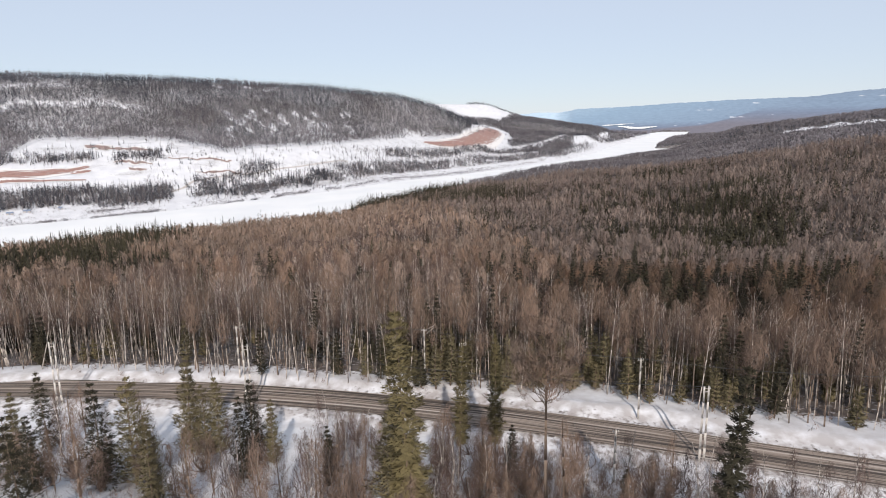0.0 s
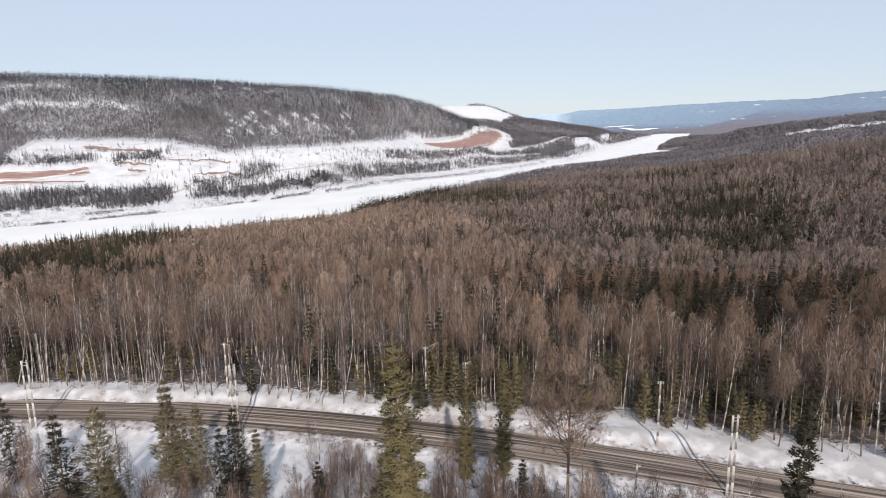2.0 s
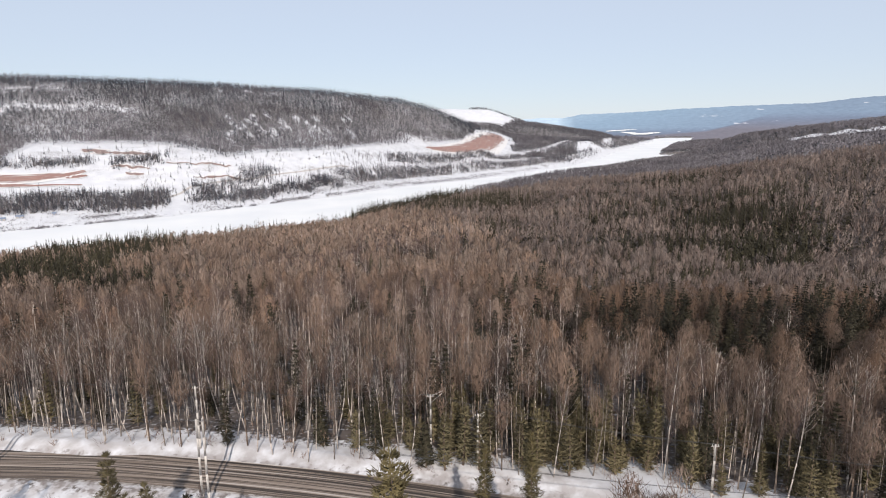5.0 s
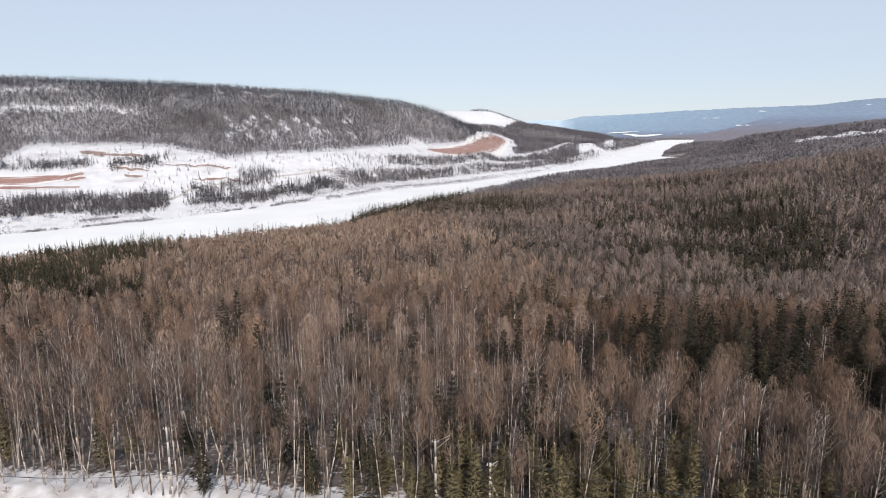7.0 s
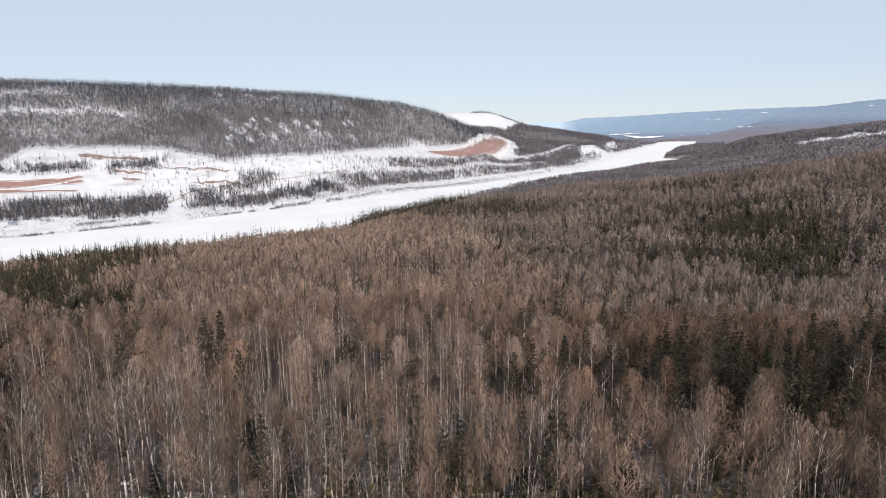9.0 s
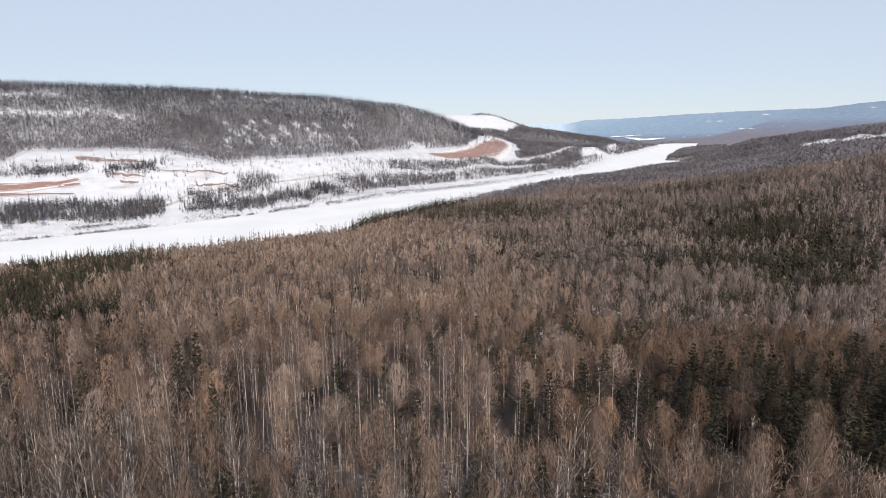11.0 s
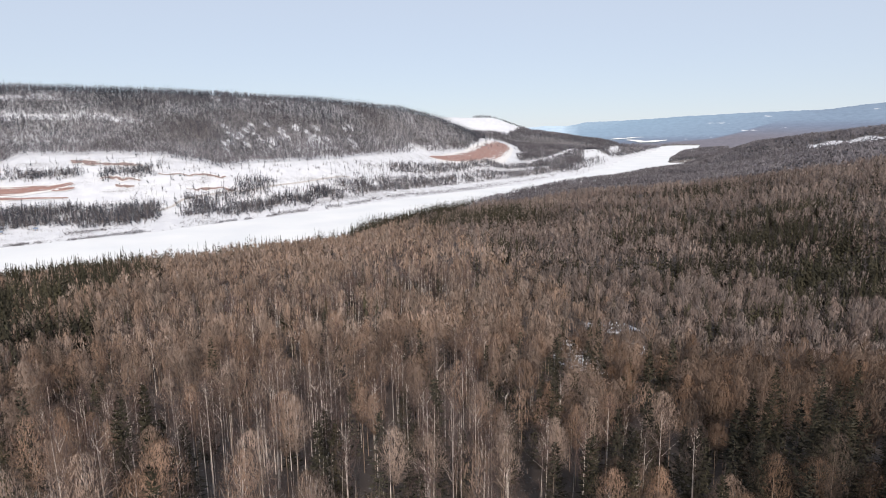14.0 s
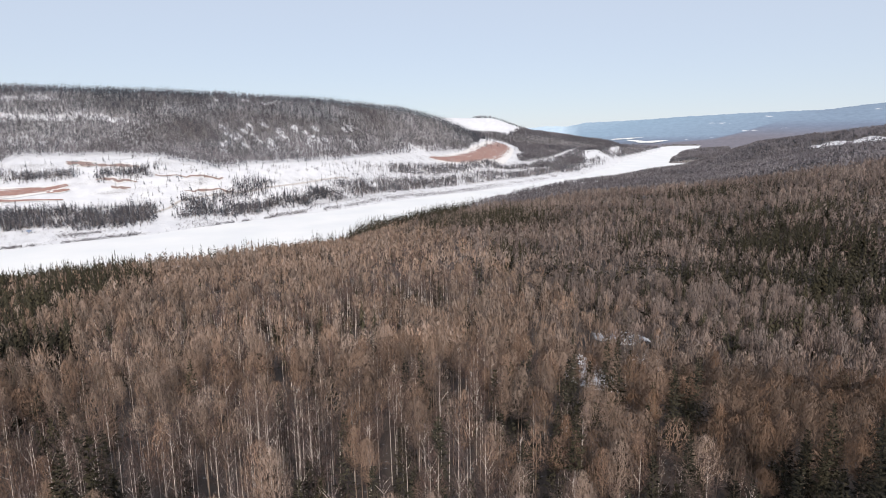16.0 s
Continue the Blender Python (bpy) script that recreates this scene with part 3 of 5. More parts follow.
def bare_crowns(p, h, n, width, length, low, spread, upright=0.6, jitter=0.30):
    """n thin rising twigs a tree, most of them on the outside of an egg-shaped, lobed crown. p: feet; h: heights."""
    N = len(p)
    u = rng.random((N, n)) ** 0.9
    ang = rng.random((N, n)) * 2 * np.pi
    wide = 0.34 + 0.2 * rng.random((N, 1))

    def env(q):
        q = np.clip(q, 0, 1)
        return np.minimum((q / wide + 0.05) ** 0.7, ((1.0 - q) / (1 - wide)) ** 0.42)

    phase, lobes = rng.random((N, 1)) * 6.283, 0.13 + 0.12 * rng.random((N, 1))
    lobe = 1 + lobes * np.sin(3 * ang + phase + u * 7) + 0.6 * lobes * np.sin(5 * ang - phase * 2 + u * 13)
    R = spread[:, None] * env(u) * lobe
    high = h[:, None] * (0.97 - low[:, None])
    slope = spread[:, None] * (env(u + 0.04) - env(u - 0.04)) / (0.08 * high)
    depth = 1 - 0.45 * rng.random((N, n)) ** 2.2
    depth = np.where(rng.random((N, n)) < 0.12, rng.random((N, n)), depth)
    c, q = np.cos(ang), np.sin(ang)
    base = np.stack([p[:, None, 0] + R * depth * c, p[:, None, 1] + R * depth * q, p[:, None, 2] + h[:, None] * low[:, None] + high * u], -1).reshape(-1, 3)
    slope = np.clip(slope, -1.6, 1.2)
    out = np.stack([c, q, -slope], -1).reshape(-1, 3)
    out /= np.linalg.norm(out, axis=1, keepdims=True)
    up = np.stack([c * slope, q * slope, np.ones_like(c)], -1).reshape(-1, 3)
    up /= np.linalg.norm(up, axis=1, keepdims=True)
    d = 0.8 * up + (0.50 - 0.25 * min(upright, 1.2)) * out + rng.normal(0, jitter, out.shape)
    d /= np.linalg.norm(d, axis=1, keepdims=True)
    L = (length * (0.5 + rng.random((N, n))) * (0.40 + 0.60 * (1 - u))).reshape(-1, 1)
    s = np.cross(d, out + rng.normal(0, 0.22, out.shape))
    s /= np.linalg.norm(s, axis=1, keepdims=True)
    w = width * (0.6 + 0.8 * rng.random((len(d), 1)))
    base = base - d * L * 0.3
    tri = np.stack([base - s * w / 2, base + s * w / 2, base + d * L], 1)
    return facing(tri, out, 0.12)


def spruce_crowns(p, h, n, width, low, spread, droop=0.35):
    """n drooping sprays a tree, in a narrow cone."""
    N = len(p)
    u = (np.arange(n)[None] + rng.random((N, n))) / n
    u = 1 - (1 - u) ** 1.15
    ang = np.arange(n)[None] * 2.4 + rng.random((N, n)) * 1.2
    z = h[:, None] * (low[:, None] + (1 - low[:, None]) * u)
    R = spread[:, None] * (1 - u) ** 0.72 * (0.65 + 0.6 * rng.random((N, n))) + 0.12
    half = width * (0.7 + 0.6 * rng.random((N, n)))
    drop = R * droop * (0.6 + 0.8 * rng.random((N, n)))
    top = np.stack([p[:, None, 0] + 0 * R, p[:, None, 1] + 0 * R, p[:, None, 2] + z + 0.05 * h[:, None]], -1)
    a = np.stack([p[:, None, 0] + R * np.cos(ang - half), p[:, None, 1] + R * np.sin(ang - half), p[:, None, 2] + z - drop], -1)
    b = np.stack([p[:, None, 0] + R * np.cos(ang + half), p[:, None, 1] + R * np.sin(ang + half), p[:, None, 2] + z - drop * (0.5 + rng.random((N, n)))], -1)
    out = np.stack([np.cos(ang), np.sin(ang), 0.45 + 0 * u], -1).reshape(-1, 3)
    return facing(np.stack([top, a, b], 2).reshape(-1, 3, 3), out, 0.2)


def needle_crowns(p, h, n, width, length, spread, low=0.05):
    """n fine needle sprays a tree, on drooping boughs in loose whorls."""
    N = len(p)
    u = 1 - (1 - rng.random((N, n))) ** 0.85
    whorl = np.round(u * h[:, None] * 1.5) / (1.5 * h[:, None])
    u = np.clip(0.4 * whorl + 0.6 * u, 0, 1)
    own = rng.random((N, 1)) * 50
    a = np.round(rng.random((N, n)) * 8 + whorl * 37) / 8 * 6.283 + own + rng.normal(0, 0.25, (N, n))
    bough = 0.78 + 0.32 * np.sin(a * 2 + whorl * 61 + own) + 0.14 * np.sin(a * 5 + whorl * 17)
    f = rng.random((N, n)) ** 0.5
    rad = spread[:, None] * ((1 - u) ** 0.85 * np.minimum(1, 0.6 + u * 2.0) + 0.05) * bough * f
    z = h[:, None] * (low + (1 - low) * u) - 0.42 * rad + 0.15 * rad * f
    c, q = np.cos(a), np.sin(a)
    base = np.stack([p[:, None, 0] + rad * c, p[:, None, 1] + rad * q, p[:, None, 2] + z], -1).reshape(-1, 3)
    out = np.stack([c, q, 0.4 + 0 * a], -1).reshape(-1, 3)
    t = a + rng.normal(0, 0.55, (N, n))
    d = np.stack([np.cos(t), np.sin(t), rng.normal(-0.2, 0.3, (N, n)) + 0.9 * u ** 3], -1).reshape(-1, 3)
    d /= np.linalg.norm(d, axis=1, keepdims=True)
    s = np.cross(d, out + rng.normal(0, 0.4, out.shape))
    s /= np.linalg.norm(s, axis=1, keepdims=True)
    L = (length * rng.uniform(0.5, 1.3, (N, n)) * (0.45 + 0.55 * (1 - u))).reshape(-1, 1)
    w = width * rng.uniform(0.6, 1.4, (N * n, 1))
    return facing(np.stack([base - s * w, base + s * w, base + d * L], 1), out, 0.45)


def trunks(p, h, r, lean=0.02):
    """A three-sided tapered stem each: as triangles, nine a tree."""
    N = len(p)
    tip = p + np.stack([rng.normal(0, lean, N) * h, rng.normal(0, lean, N) * h, h], -1)
    a0 = rng.random(N) * 6.28
    c = [p + np.stack([r * np.cos(a0 + k * 2.0944), r * np.sin(a0 + k * 2.0944), -0.3 * np.ones(N)], -1) for k in range(3)]
    m = [q * 0.45 + tip * 0.55 + (q - p) * 0.05 for q in c]
    out = []
    for k in range(3):
        q = (k + 1) % 3
        out += [np.stack([c[k], c[q], m[q]], 1), np.stack([c[k], m[q], m[k]], 1), np.stack([m[k], m[q], tip], 1)]
    return plain(np.stack(out, 1).reshape(-1, 3, 3))


def pale_limbs(p, h, n):
    """n bare rising limbs a tree, in its upper half."""
    N = len(p)
    f, a = 0.5 + 0.42 * rng.random((N, n)), rng.random((N, n)) * 6.283
    L = (1.15 - f) * h[:, None] * rng.uniform(0.18, 0.42, (N, n))
    base = np.stack([p[:, None, 0] + 0 * f, p[:, None, 1] + 0 * f, p[:, None, 2] + h[:, None] * f], -1).reshape(-1, 3)
    d = np.stack([np.cos(a), np.sin(a), rng.uniform(0.9, 2.0, (N, n))], -1).reshape(-1, 3)
    d /= np.linalg.norm(d, axis=1, keepdims=True)
    s = np.cross(d, np.array([[0.0, -1.0, 0.4]]))
    s /= np.linalg.norm(s, axis=1, keepdims=True)
    w, L = 0.018 * rng.uniform(0.7, 1.3, (N * n, 1)), L.reshape(-1, 1)
    return facing(np.stack([base - s * w, base + s * w, base + d * L], 1), np.tile(np.array([[0.0, -1.0, 0.4]]), (N * n, 1)))


def tri_mesh(name, tri_sets):
    """One mesh of loose triangles: sets of (triangles, material, tint by triangle)."""
    v = np.concatenate([q[0][0] for q in tri_sets])
    nor = np.concatenate([q[0][1] for q in tri_sets])
    me = sheet(name, v.reshape(-1, 3), np.arange(len(v) * 3, dtype=np.int32).reshape(-1, 3), [q[1] for q in tri_sets], True)
    me.polygons.foreach_set("material_index", np.concatenate([np.full(len(q[0][0]), i, np.int32) for i, q in enumerate(tri_sets)]))
    me.attributes.new("custom_normal", "FLOAT_VECTOR", "POINT").data.foreach_set("vector", np.repeat(nor, 3, axis=0).astype(np.float32).ravel())
    tint = np.concatenate([np.asarray(q[2], np.float32) if len(q) > 2 else np.full(len(q[0][0]), 0.5, np.float32) for q in tri_sets])
    me.attributes.new("tint", "FLOAT", "POINT").data.foreach_set("value", np.repeat(tint, 3).astype(np.float32))
    return me


def stuff(name, tri_sets, label, category):
    """What nobody could count: one mesh."""
    return tagged(new(name, tri_mesh(name, tri_sets)), label, category, kind="stuff")


def scatter(r0, r1, az0, az1, per_m2):
    n = int(per_m2 * 0.5 * np.radians(az1 - az0) * (r1 * r1 - r0 * r0))
    r = np.sqrt(r0 * r0 + rng.random(n) * (r1 * r1 - r0 * r0))
    a = np.radians(az0 + rng.random(n) * (az1 - az0))
    return r * np.sin(a), r * np.cos(a)


# stands where spruce rules: centre, half widths, share
SPRUCE_STANDS = ((52, 142, 20, 11, 0.7), (18, 152, 8, 7, 0.6), (48, 168, 19, 15, 0.75), (82, 172, 32, 16, 0.75), (115, 190, 24, 20, 0.65), (-205, 335, 36, 46, 0.9), (-152, 298, 24, 24, 0.85), (-240, 400, 58, 90, 0.9), (-230, 490, 40, 60, 0.8), (-290, 560, 60, 70, 0.8),
                 (-60, 156, 5, 5, 0.8), (-42, 162, 6, 6, 0.7), (130, 340, 35, 18, 0.6), (190, 385, 40, 22, 0.6), (222, 440, 55, 22, 0.75), (228, 540, 60, 22, 0.8))
SPRUCE_STANDS_FAR = ((290, 625, 55, 26, 0.65), (296, 824, 95, 40, 0.8), (160, 462, 40, 18, 0.5), (186, 733, 60, 35, 0.65), (149, 581, 40, 25, 0.6), (41, 538, 40, 30, 0.5), (28, 231, 8, 10, 0.7), (46, 222, 8, 9, 0.7),
                     (-34, 309, 8, 9, 0.6), (-125, 890, 45, 110, 0.85), (-50, 1020, 90, 120, 0.85), (40, 800, 110, 130, 0.6), (420, 1000, 120, 60, 0.6))
LARCH_STANDS = ((-60, 420, 110, 170), (-20, 260, 60, 80), (60, 330, 50, 60))


def spruce_share(x, y):
    s = 0.10 + 0.35 * np.clip(waves(x, y, 28, 8) - 0.1, 0, 1) + 0.20 * np.clip(waves(x, y, 120, 9) - 0.1, 0, 1)
    for cx, cy, rx, ry in LARCH_STANDS:
        s = s * (1 - 0.75 * np.exp(-(((x - cx) / rx) ** 2 + ((y - cy) / ry) ** 2) ** 2))
    for cx, cy, rx, ry, a in SPRUCE_STANDS + SPRUCE_STANDS_FAR:
        s = np.maximum(s, a * np.exp(-(((x - cx) / rx) ** 2 + ((y - cy) / ry) ** 2) ** 2))
    r, az = np.hypot(x, y), np.degrees(np.arctan2(x, y))
    shore = along(NEAR_SHORE, az) - r
    slope = np.clip((az - 2) / 14, 0, 1) * np.clip((r - 330) / 150, 0, 1)
    s = s + slope * (0.09 + 0.34 * np.clip(waves(x, y * 2.2, 75, 18), -0.5, 1))
    return np.maximum(s, 0.7 * (shore < np.where(az < -9, 45, 90)) * (shore > 0) * (az < 8))


FRONT = 34.0      # depth of the wood's front rows, whose trees are things of their own


def depth_in_wood(x, y):
    az = np.degrees(np.arctan2(x, y))
    return np.hypot(x, y) - along(ROAD_EDGE, az) - along(BANK_TOP, az)


def near_woods(x, y):
    r, az = np.hypot(x, y), np.degrees(np.arctan2(x, y))
    scar = (az > 28.3) & (r > 1740 + 20 * np.sin(az * 5)) & (r < 1960 + 30 * np.sin(az * 3)) & (rng.random(len(x)) < 0.75)
    glade = in_glade(x, y)
    return (depth_in_wood(x, y) > FRONT) & (r < along(NEAR_SHORE, az) - 4) & ~scar & ~(glade & (rng.random(len(x)) < 0.9))


def wood_belt(name, r0, r1, az0, az1, per_m2, n_bare, w_bare, l_bare, n_spruce, w_spruce, stems, size=(13, 18), where=near_woods, far=False, spread=(1.5, 2.5), more_spruce=0.0):
    x, y = scatter(r0, r1, az0, az1, per_m2)
    ok = where(x, y)
    x, y = x[ok], y[ok]
    p = np.stack([x, y, ground_z(x, y)], -1)
    sh = spruce_share(x, y) + (more_spruce(x, y) if callable(more_spruce) else more_spruce)
    dice = rng.random(len(x))
    sp, birch = dice < sh, (dice >= sh) & (waves(x, y, 30, 12) + rng.normal(0, 0.55, len(x)) > (0.58 if r0 < 200 else 0.8) + np.clip(x / 300, -0.2, 0.15) - 1.3 * np.exp(-((x + 78) / 42) ** 2 - ((y - 165) / 42) ** 2))
    la = ~sp & ~birch
    h = rng.uniform(*size, len(x)) * (1 + 0.13 * waves(x, y, 9, 14) + 0.08 * waves(x, y, 40, 16))
    tint = np.clip(0.5 + (0.30 if r0 < 250 else 0.22) * rng.normal(0, 1, len(x)) + 0.30 * waves(x, y, 13, 15) + 0.15 * waves(x, y, 70, 17), 0, 1)
    # far belts take the twig and needle colours with painted haze
    m_l, m_b, m_s = (M_HAZEBARE, M_HAZEBARE, M_HAZESPRUCE) if far else (M_LARCH, M_BIRCH, M_SPRUCE) if r0 < 250 else (M_MIDBARE, M_BIRCH, M_SPRUCE)
    one, wide, n_birch = np.ones(len(x)), spread[0] + (spread[1] - spread[0]) * rng.random(len(x)), max(5, int(n_bare * 0.38))

    def conifers(k, mat):
        tall, broad = h[k] * rng.uniform(0.75, 1.1, k.sum()) * (0.88 + 0.4 * np.clip(sh[k], 0, 1)), wide[k] * 0.3 + 1.75
        if r0 < 200:
            return (needle_crowns(p[k], tall, n_spruce, w_spruce, 1.1, broad), mat, np.repeat(tint[k], n_spruce))
        return (spruce_crowns(p[k], tall, n_spruce, w_spruce, 0.06 * one[k], broad), mat, np.repeat(tint[k], n_spruce))

    def larches(k, mat):
        return (bare_crowns(p[k], h[k], n_bare, w_bare, l_bare, rng.uniform(0.36, 0.58, k.sum()), wide[k], 0.6, 0.3 if r0 < 250 else 0.16), mat, np.repeat(tint[k], n_bare))

    warm = la & (250 <= r0 < 900) & (x < 70 - 0.18 * (y - 270) + rng.normal(0, 22, len(x)))
    dusk = la & (r0 < 250) & (x > 22 + 0.1 * (y - 150) + rng.normal(0, 14, len(x)))
    sets = [larches(la & ~warm & ~dusk, m_l), larches(warm, M_TAN), larches(dusk, M_DUSK),
            (bare_crowns(p[birch], h[birch], n_birch, w_bare * 0.8, l_bare, 0.48 * one[birch], wide[birch] * 0.8, 1.1), m_b, np.repeat(tint[birch], n_birch)),
            conifers(sp, m_s)]
    if stems:
        if r0 < 400:
            sets.append((trunks(p[la], h[la], stems * one[la]), M_BARK))
        sets.append((trunks(p[birch], h[birch] * 0.97, stems * 1.05 * one[birch], 0.012 if r0 < 200 else 0.03), M_BARK_W))
        if r0 < 250:
            sets.append((pale_limbs(p[birch], h[birch], 8 if r0 < 150 else 5), M_BARK_W))
    return stuff(name, sets, "dense leafless larch and birch wood with dark spruces", "woods")


wood_belt("woods", 125, 190, -40, 40, 0.043, 1350, 0.054, 1.35, 900, 0.11, 0.10, size=(12, 19.5), spread=(2.0, 3.8), more_spruce=0.07)
wood_belt("woods", 190, 270, -40, 40, 0.043, 620, 0.105, 1.5, 420, 0.17, 0.11, size=(12, 19.5), spread=(1.8, 4.0), more_spruce=0.07)
wood_belt("woods", 270, 450, -39, 39, 0.039, 135, 0.25, 2.7, 56, 0.38, 0.13, size=(12, 19.5), spread=(1.8, 4.0), more_spruce=0.04)
wood_belt("woods", 450, 1000, -38.5, 38.5, 0.034, 28, 0.62, 3.8, 18, 0.58, 0, size=(12, 19.5), spread=(1.8, 3.8))
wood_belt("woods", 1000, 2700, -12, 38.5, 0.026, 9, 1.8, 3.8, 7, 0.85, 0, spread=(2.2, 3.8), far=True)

def stand_only(x, y):
    return near_woods(x, y) & (spruce_share(x, y) > 0.5)


wood_belt("woods", 125, 270, -40, 40, 0.018, 8, 0.13, 1.6, 600, 0.17, 0, size=(12, 18), spread=(1.5, 3.5), where=stand_only, more_spruce=1.0)
wood_belt("woods", 270, 700, -39, 39, 0.028, 8, 0.34, 2.0, 42, 0.45, 0, size=(12, 18), spread=(1.5, 3.5), where=stand_only, more_spruce=1.0)

wood_belt("woods", 700, 1150, -11, 6, 0.04, 6, 0.9, 2.6, 14, 0.6, 0, size=(13, 20), spread=(1.5, 3.5), where=stand_only, more_spruce=1.0)

def shore_stand(x, y):
    r, az = np.hypot(x, y), np.degrees(np.arctan2(x, y))
    back = along(NEAR_SHORE, az) - r
    return (back > 4) & (back < 75 + 5 * (az + 8)) & (az > -7.85)


wood_belt("woods", 820, 1130, -7.9, 1.5, 0.05, 6, 0.9, 2.6, 16, 0.55, 0, size=(13, 19), spread=(1.2, 2.6), where=shore_stand, more_spruce=1.0)

def hill_woods(x, y):
    r, az = np.hypot(x, y), np.degrees(np.arctan2(x, y))
    w0, w1 = along(WOOD_EDGE, az), along(CREST, az)
    heap = (az > -3) & (r > 3130 + 15 * np.sin(az * 9)) & (r < 3490) & (az < 6.9 - (3490 - r) / 330 * 1.2 + 0.15 * np.sin(r / 17))
    open_snow = hill_snow(x, y) & (rng.random(len(x)) < np.where(az < 2, 0.8, 0.97))
    near = along(((5.8, 0), (6.3, 290), (9.5, 290), (11, 150), (13.5, 0)), az)
    return (r > w0 - near + 5 + 14 * waves(x, y, 20, 24)) & (r < np.maximum(w1 + 40, np.where(az > 2.5, 4150, 0))) & (az < 18.15) & ~heap & ~open_snow & (off_line(x, y, SPUR_ROAD) > 13)


def hill_spruce(x, y):
    f = hill_part(np.degrees(np.arctan2(x, y)), np.hypot(x, y))
    return np.clip(0.10 + 0.80 * (f - 0.25) + 0.22 * waves(x, y * 2, 60, 25), -0.05, 0.75)


def spur_only(x, y):
    return hill_woods(x, y) & (np.degrees(np.arctan2(x, y)) > 2.5)


def on_headland(x, y):
    r, az = np.hypot(x, y), np.degrees(np.arctan2(x, y))
    return (r > 2856) & (r < 3890) & (az > np.interp(r, *zip(*HEADLAND)) + 0.10)


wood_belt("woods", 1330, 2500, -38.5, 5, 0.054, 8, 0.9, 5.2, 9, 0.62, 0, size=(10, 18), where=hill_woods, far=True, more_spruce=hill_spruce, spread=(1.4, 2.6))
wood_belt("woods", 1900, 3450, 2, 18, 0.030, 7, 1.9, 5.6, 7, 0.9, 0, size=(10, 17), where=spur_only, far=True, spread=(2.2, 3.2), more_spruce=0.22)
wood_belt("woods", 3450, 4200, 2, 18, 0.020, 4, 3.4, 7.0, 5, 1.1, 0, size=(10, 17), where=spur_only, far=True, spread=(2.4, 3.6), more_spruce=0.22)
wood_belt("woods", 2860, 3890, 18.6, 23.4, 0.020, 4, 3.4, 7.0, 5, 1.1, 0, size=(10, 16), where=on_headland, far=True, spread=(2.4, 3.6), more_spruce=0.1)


# ---- the far bank: groves, clay cuts, a track and sheds ----
# bearings, distance behind the far shore, trees, spruce share
GROVES = ((-38.5, -28.5, 88, 172, 3000, 0.5), (-28.5, -23.0, 66, 150, 1800, 0.5), (-32.0, -28.4, 318, 352, 480, 0.5), (-38.5, -32.0, 312, 372, 700, 0.5), (-26.7, -22.9, 288, 326, 520, 0.6), (-21.4, -17.5, 75, 165, 950, 0.55),
          (-18.0, -14.0, 48, 110, 700, 0.5), (-17.0, -14.4, 135, 205, 420, 0.6), (-14.2, -11.3, 65, 140, 1000, 0.65), (-11.2, -9.8, 95, 160, 360, 0.7), (-9.6, -6.6, 70, 190, 650, 0.5), (-7.2, 1.0, 95, 205, 2300, 0.4),
          (-4.6, 8.9, 262, 335, 2700, 0.45), (1.6, 10.6, 105, 215, 2300, 0.4), (8.0, 11.6, 60, 360, 420, 0.45), (10.4, 13.2, 60, 380, 700, 0.5), (-25.0, -9.0, 150, 300, 200, 0.3), (-21.0, -9.0, 12, 60, 90, 0.2), (-31.5, -22.0, 330, 420, 60, 0.4), (-9.0, 2.0, 205, 330, 480, 0.35))


def build_groves():
    x, y, s = [], [], []
    for a0, a1, d0, d1, n, share in GROVES:
        az, d = rng.uniform(a0, a1, n) + rng.normal(0, 0.35, n), rng.uniform(d0, d1, n) + rng.normal(0, 9, n)
        gx, gy = on_flat(az, d)
        keep = waves(gx, gy, 9, 33) + rng.normal(0, 0.45, n) > -0.40
        x.append(gx[keep]), y.append(gy[keep]), s.append(rng.random(keep.sum()) < share)
    x, y, s = np.concatenate(x), np.concatenate(y), np.concatenate(s)
    p = np.stack([x, y, ground_z(x, y)], -1)
    h = 5 + 11 * rng.random(len(x)) ** 1.2 + 1.5 * waves(x, y, 14, 34)
    tint, b, one = rng.random(len(x)), ~s, np.ones(len(x))
    sets = [(spruce_crowns(p[s], h[s], 13, 0.65, 0.08 * one[s], rng.uniform(1.6, 2.7, s.sum())), M_HAZESPRUCE, np.repeat(tint[s], 13)),
            (bare_crowns(p[b], h[b] * 0.9, 13, 0.8, 2.2, 0.12 * one[b], rng.uniform(1.5, 2.7, b.sum())), M_HAZEBARE, np.repeat(tint[b], 13)),
            (trunks(p[b], h[b] * 0.8, 0.2 * one[b]), M_BARK)]
    return stuff("grove", sets, "spruce and bare birch groves on the snowy far bank", "groves")


build_groves()


SHORE_SCRUB = ((-32.6, -30.4, 3, 12, 260), (-29.2, -26.5, 32, 44, 150), (-29.0, -23.8, 4, 12, 260), (-18.6, -17.2, 6, 14, 90), (-16.6, -14.0, 3, 11, 170), (-14.5, -11.5, 8, 22, 260), (-10.2, -6.5, 10, 26, 260), (-6.5, 2.5, 14, 44, 800), (2.5, 9.5, 20, 60, 500))


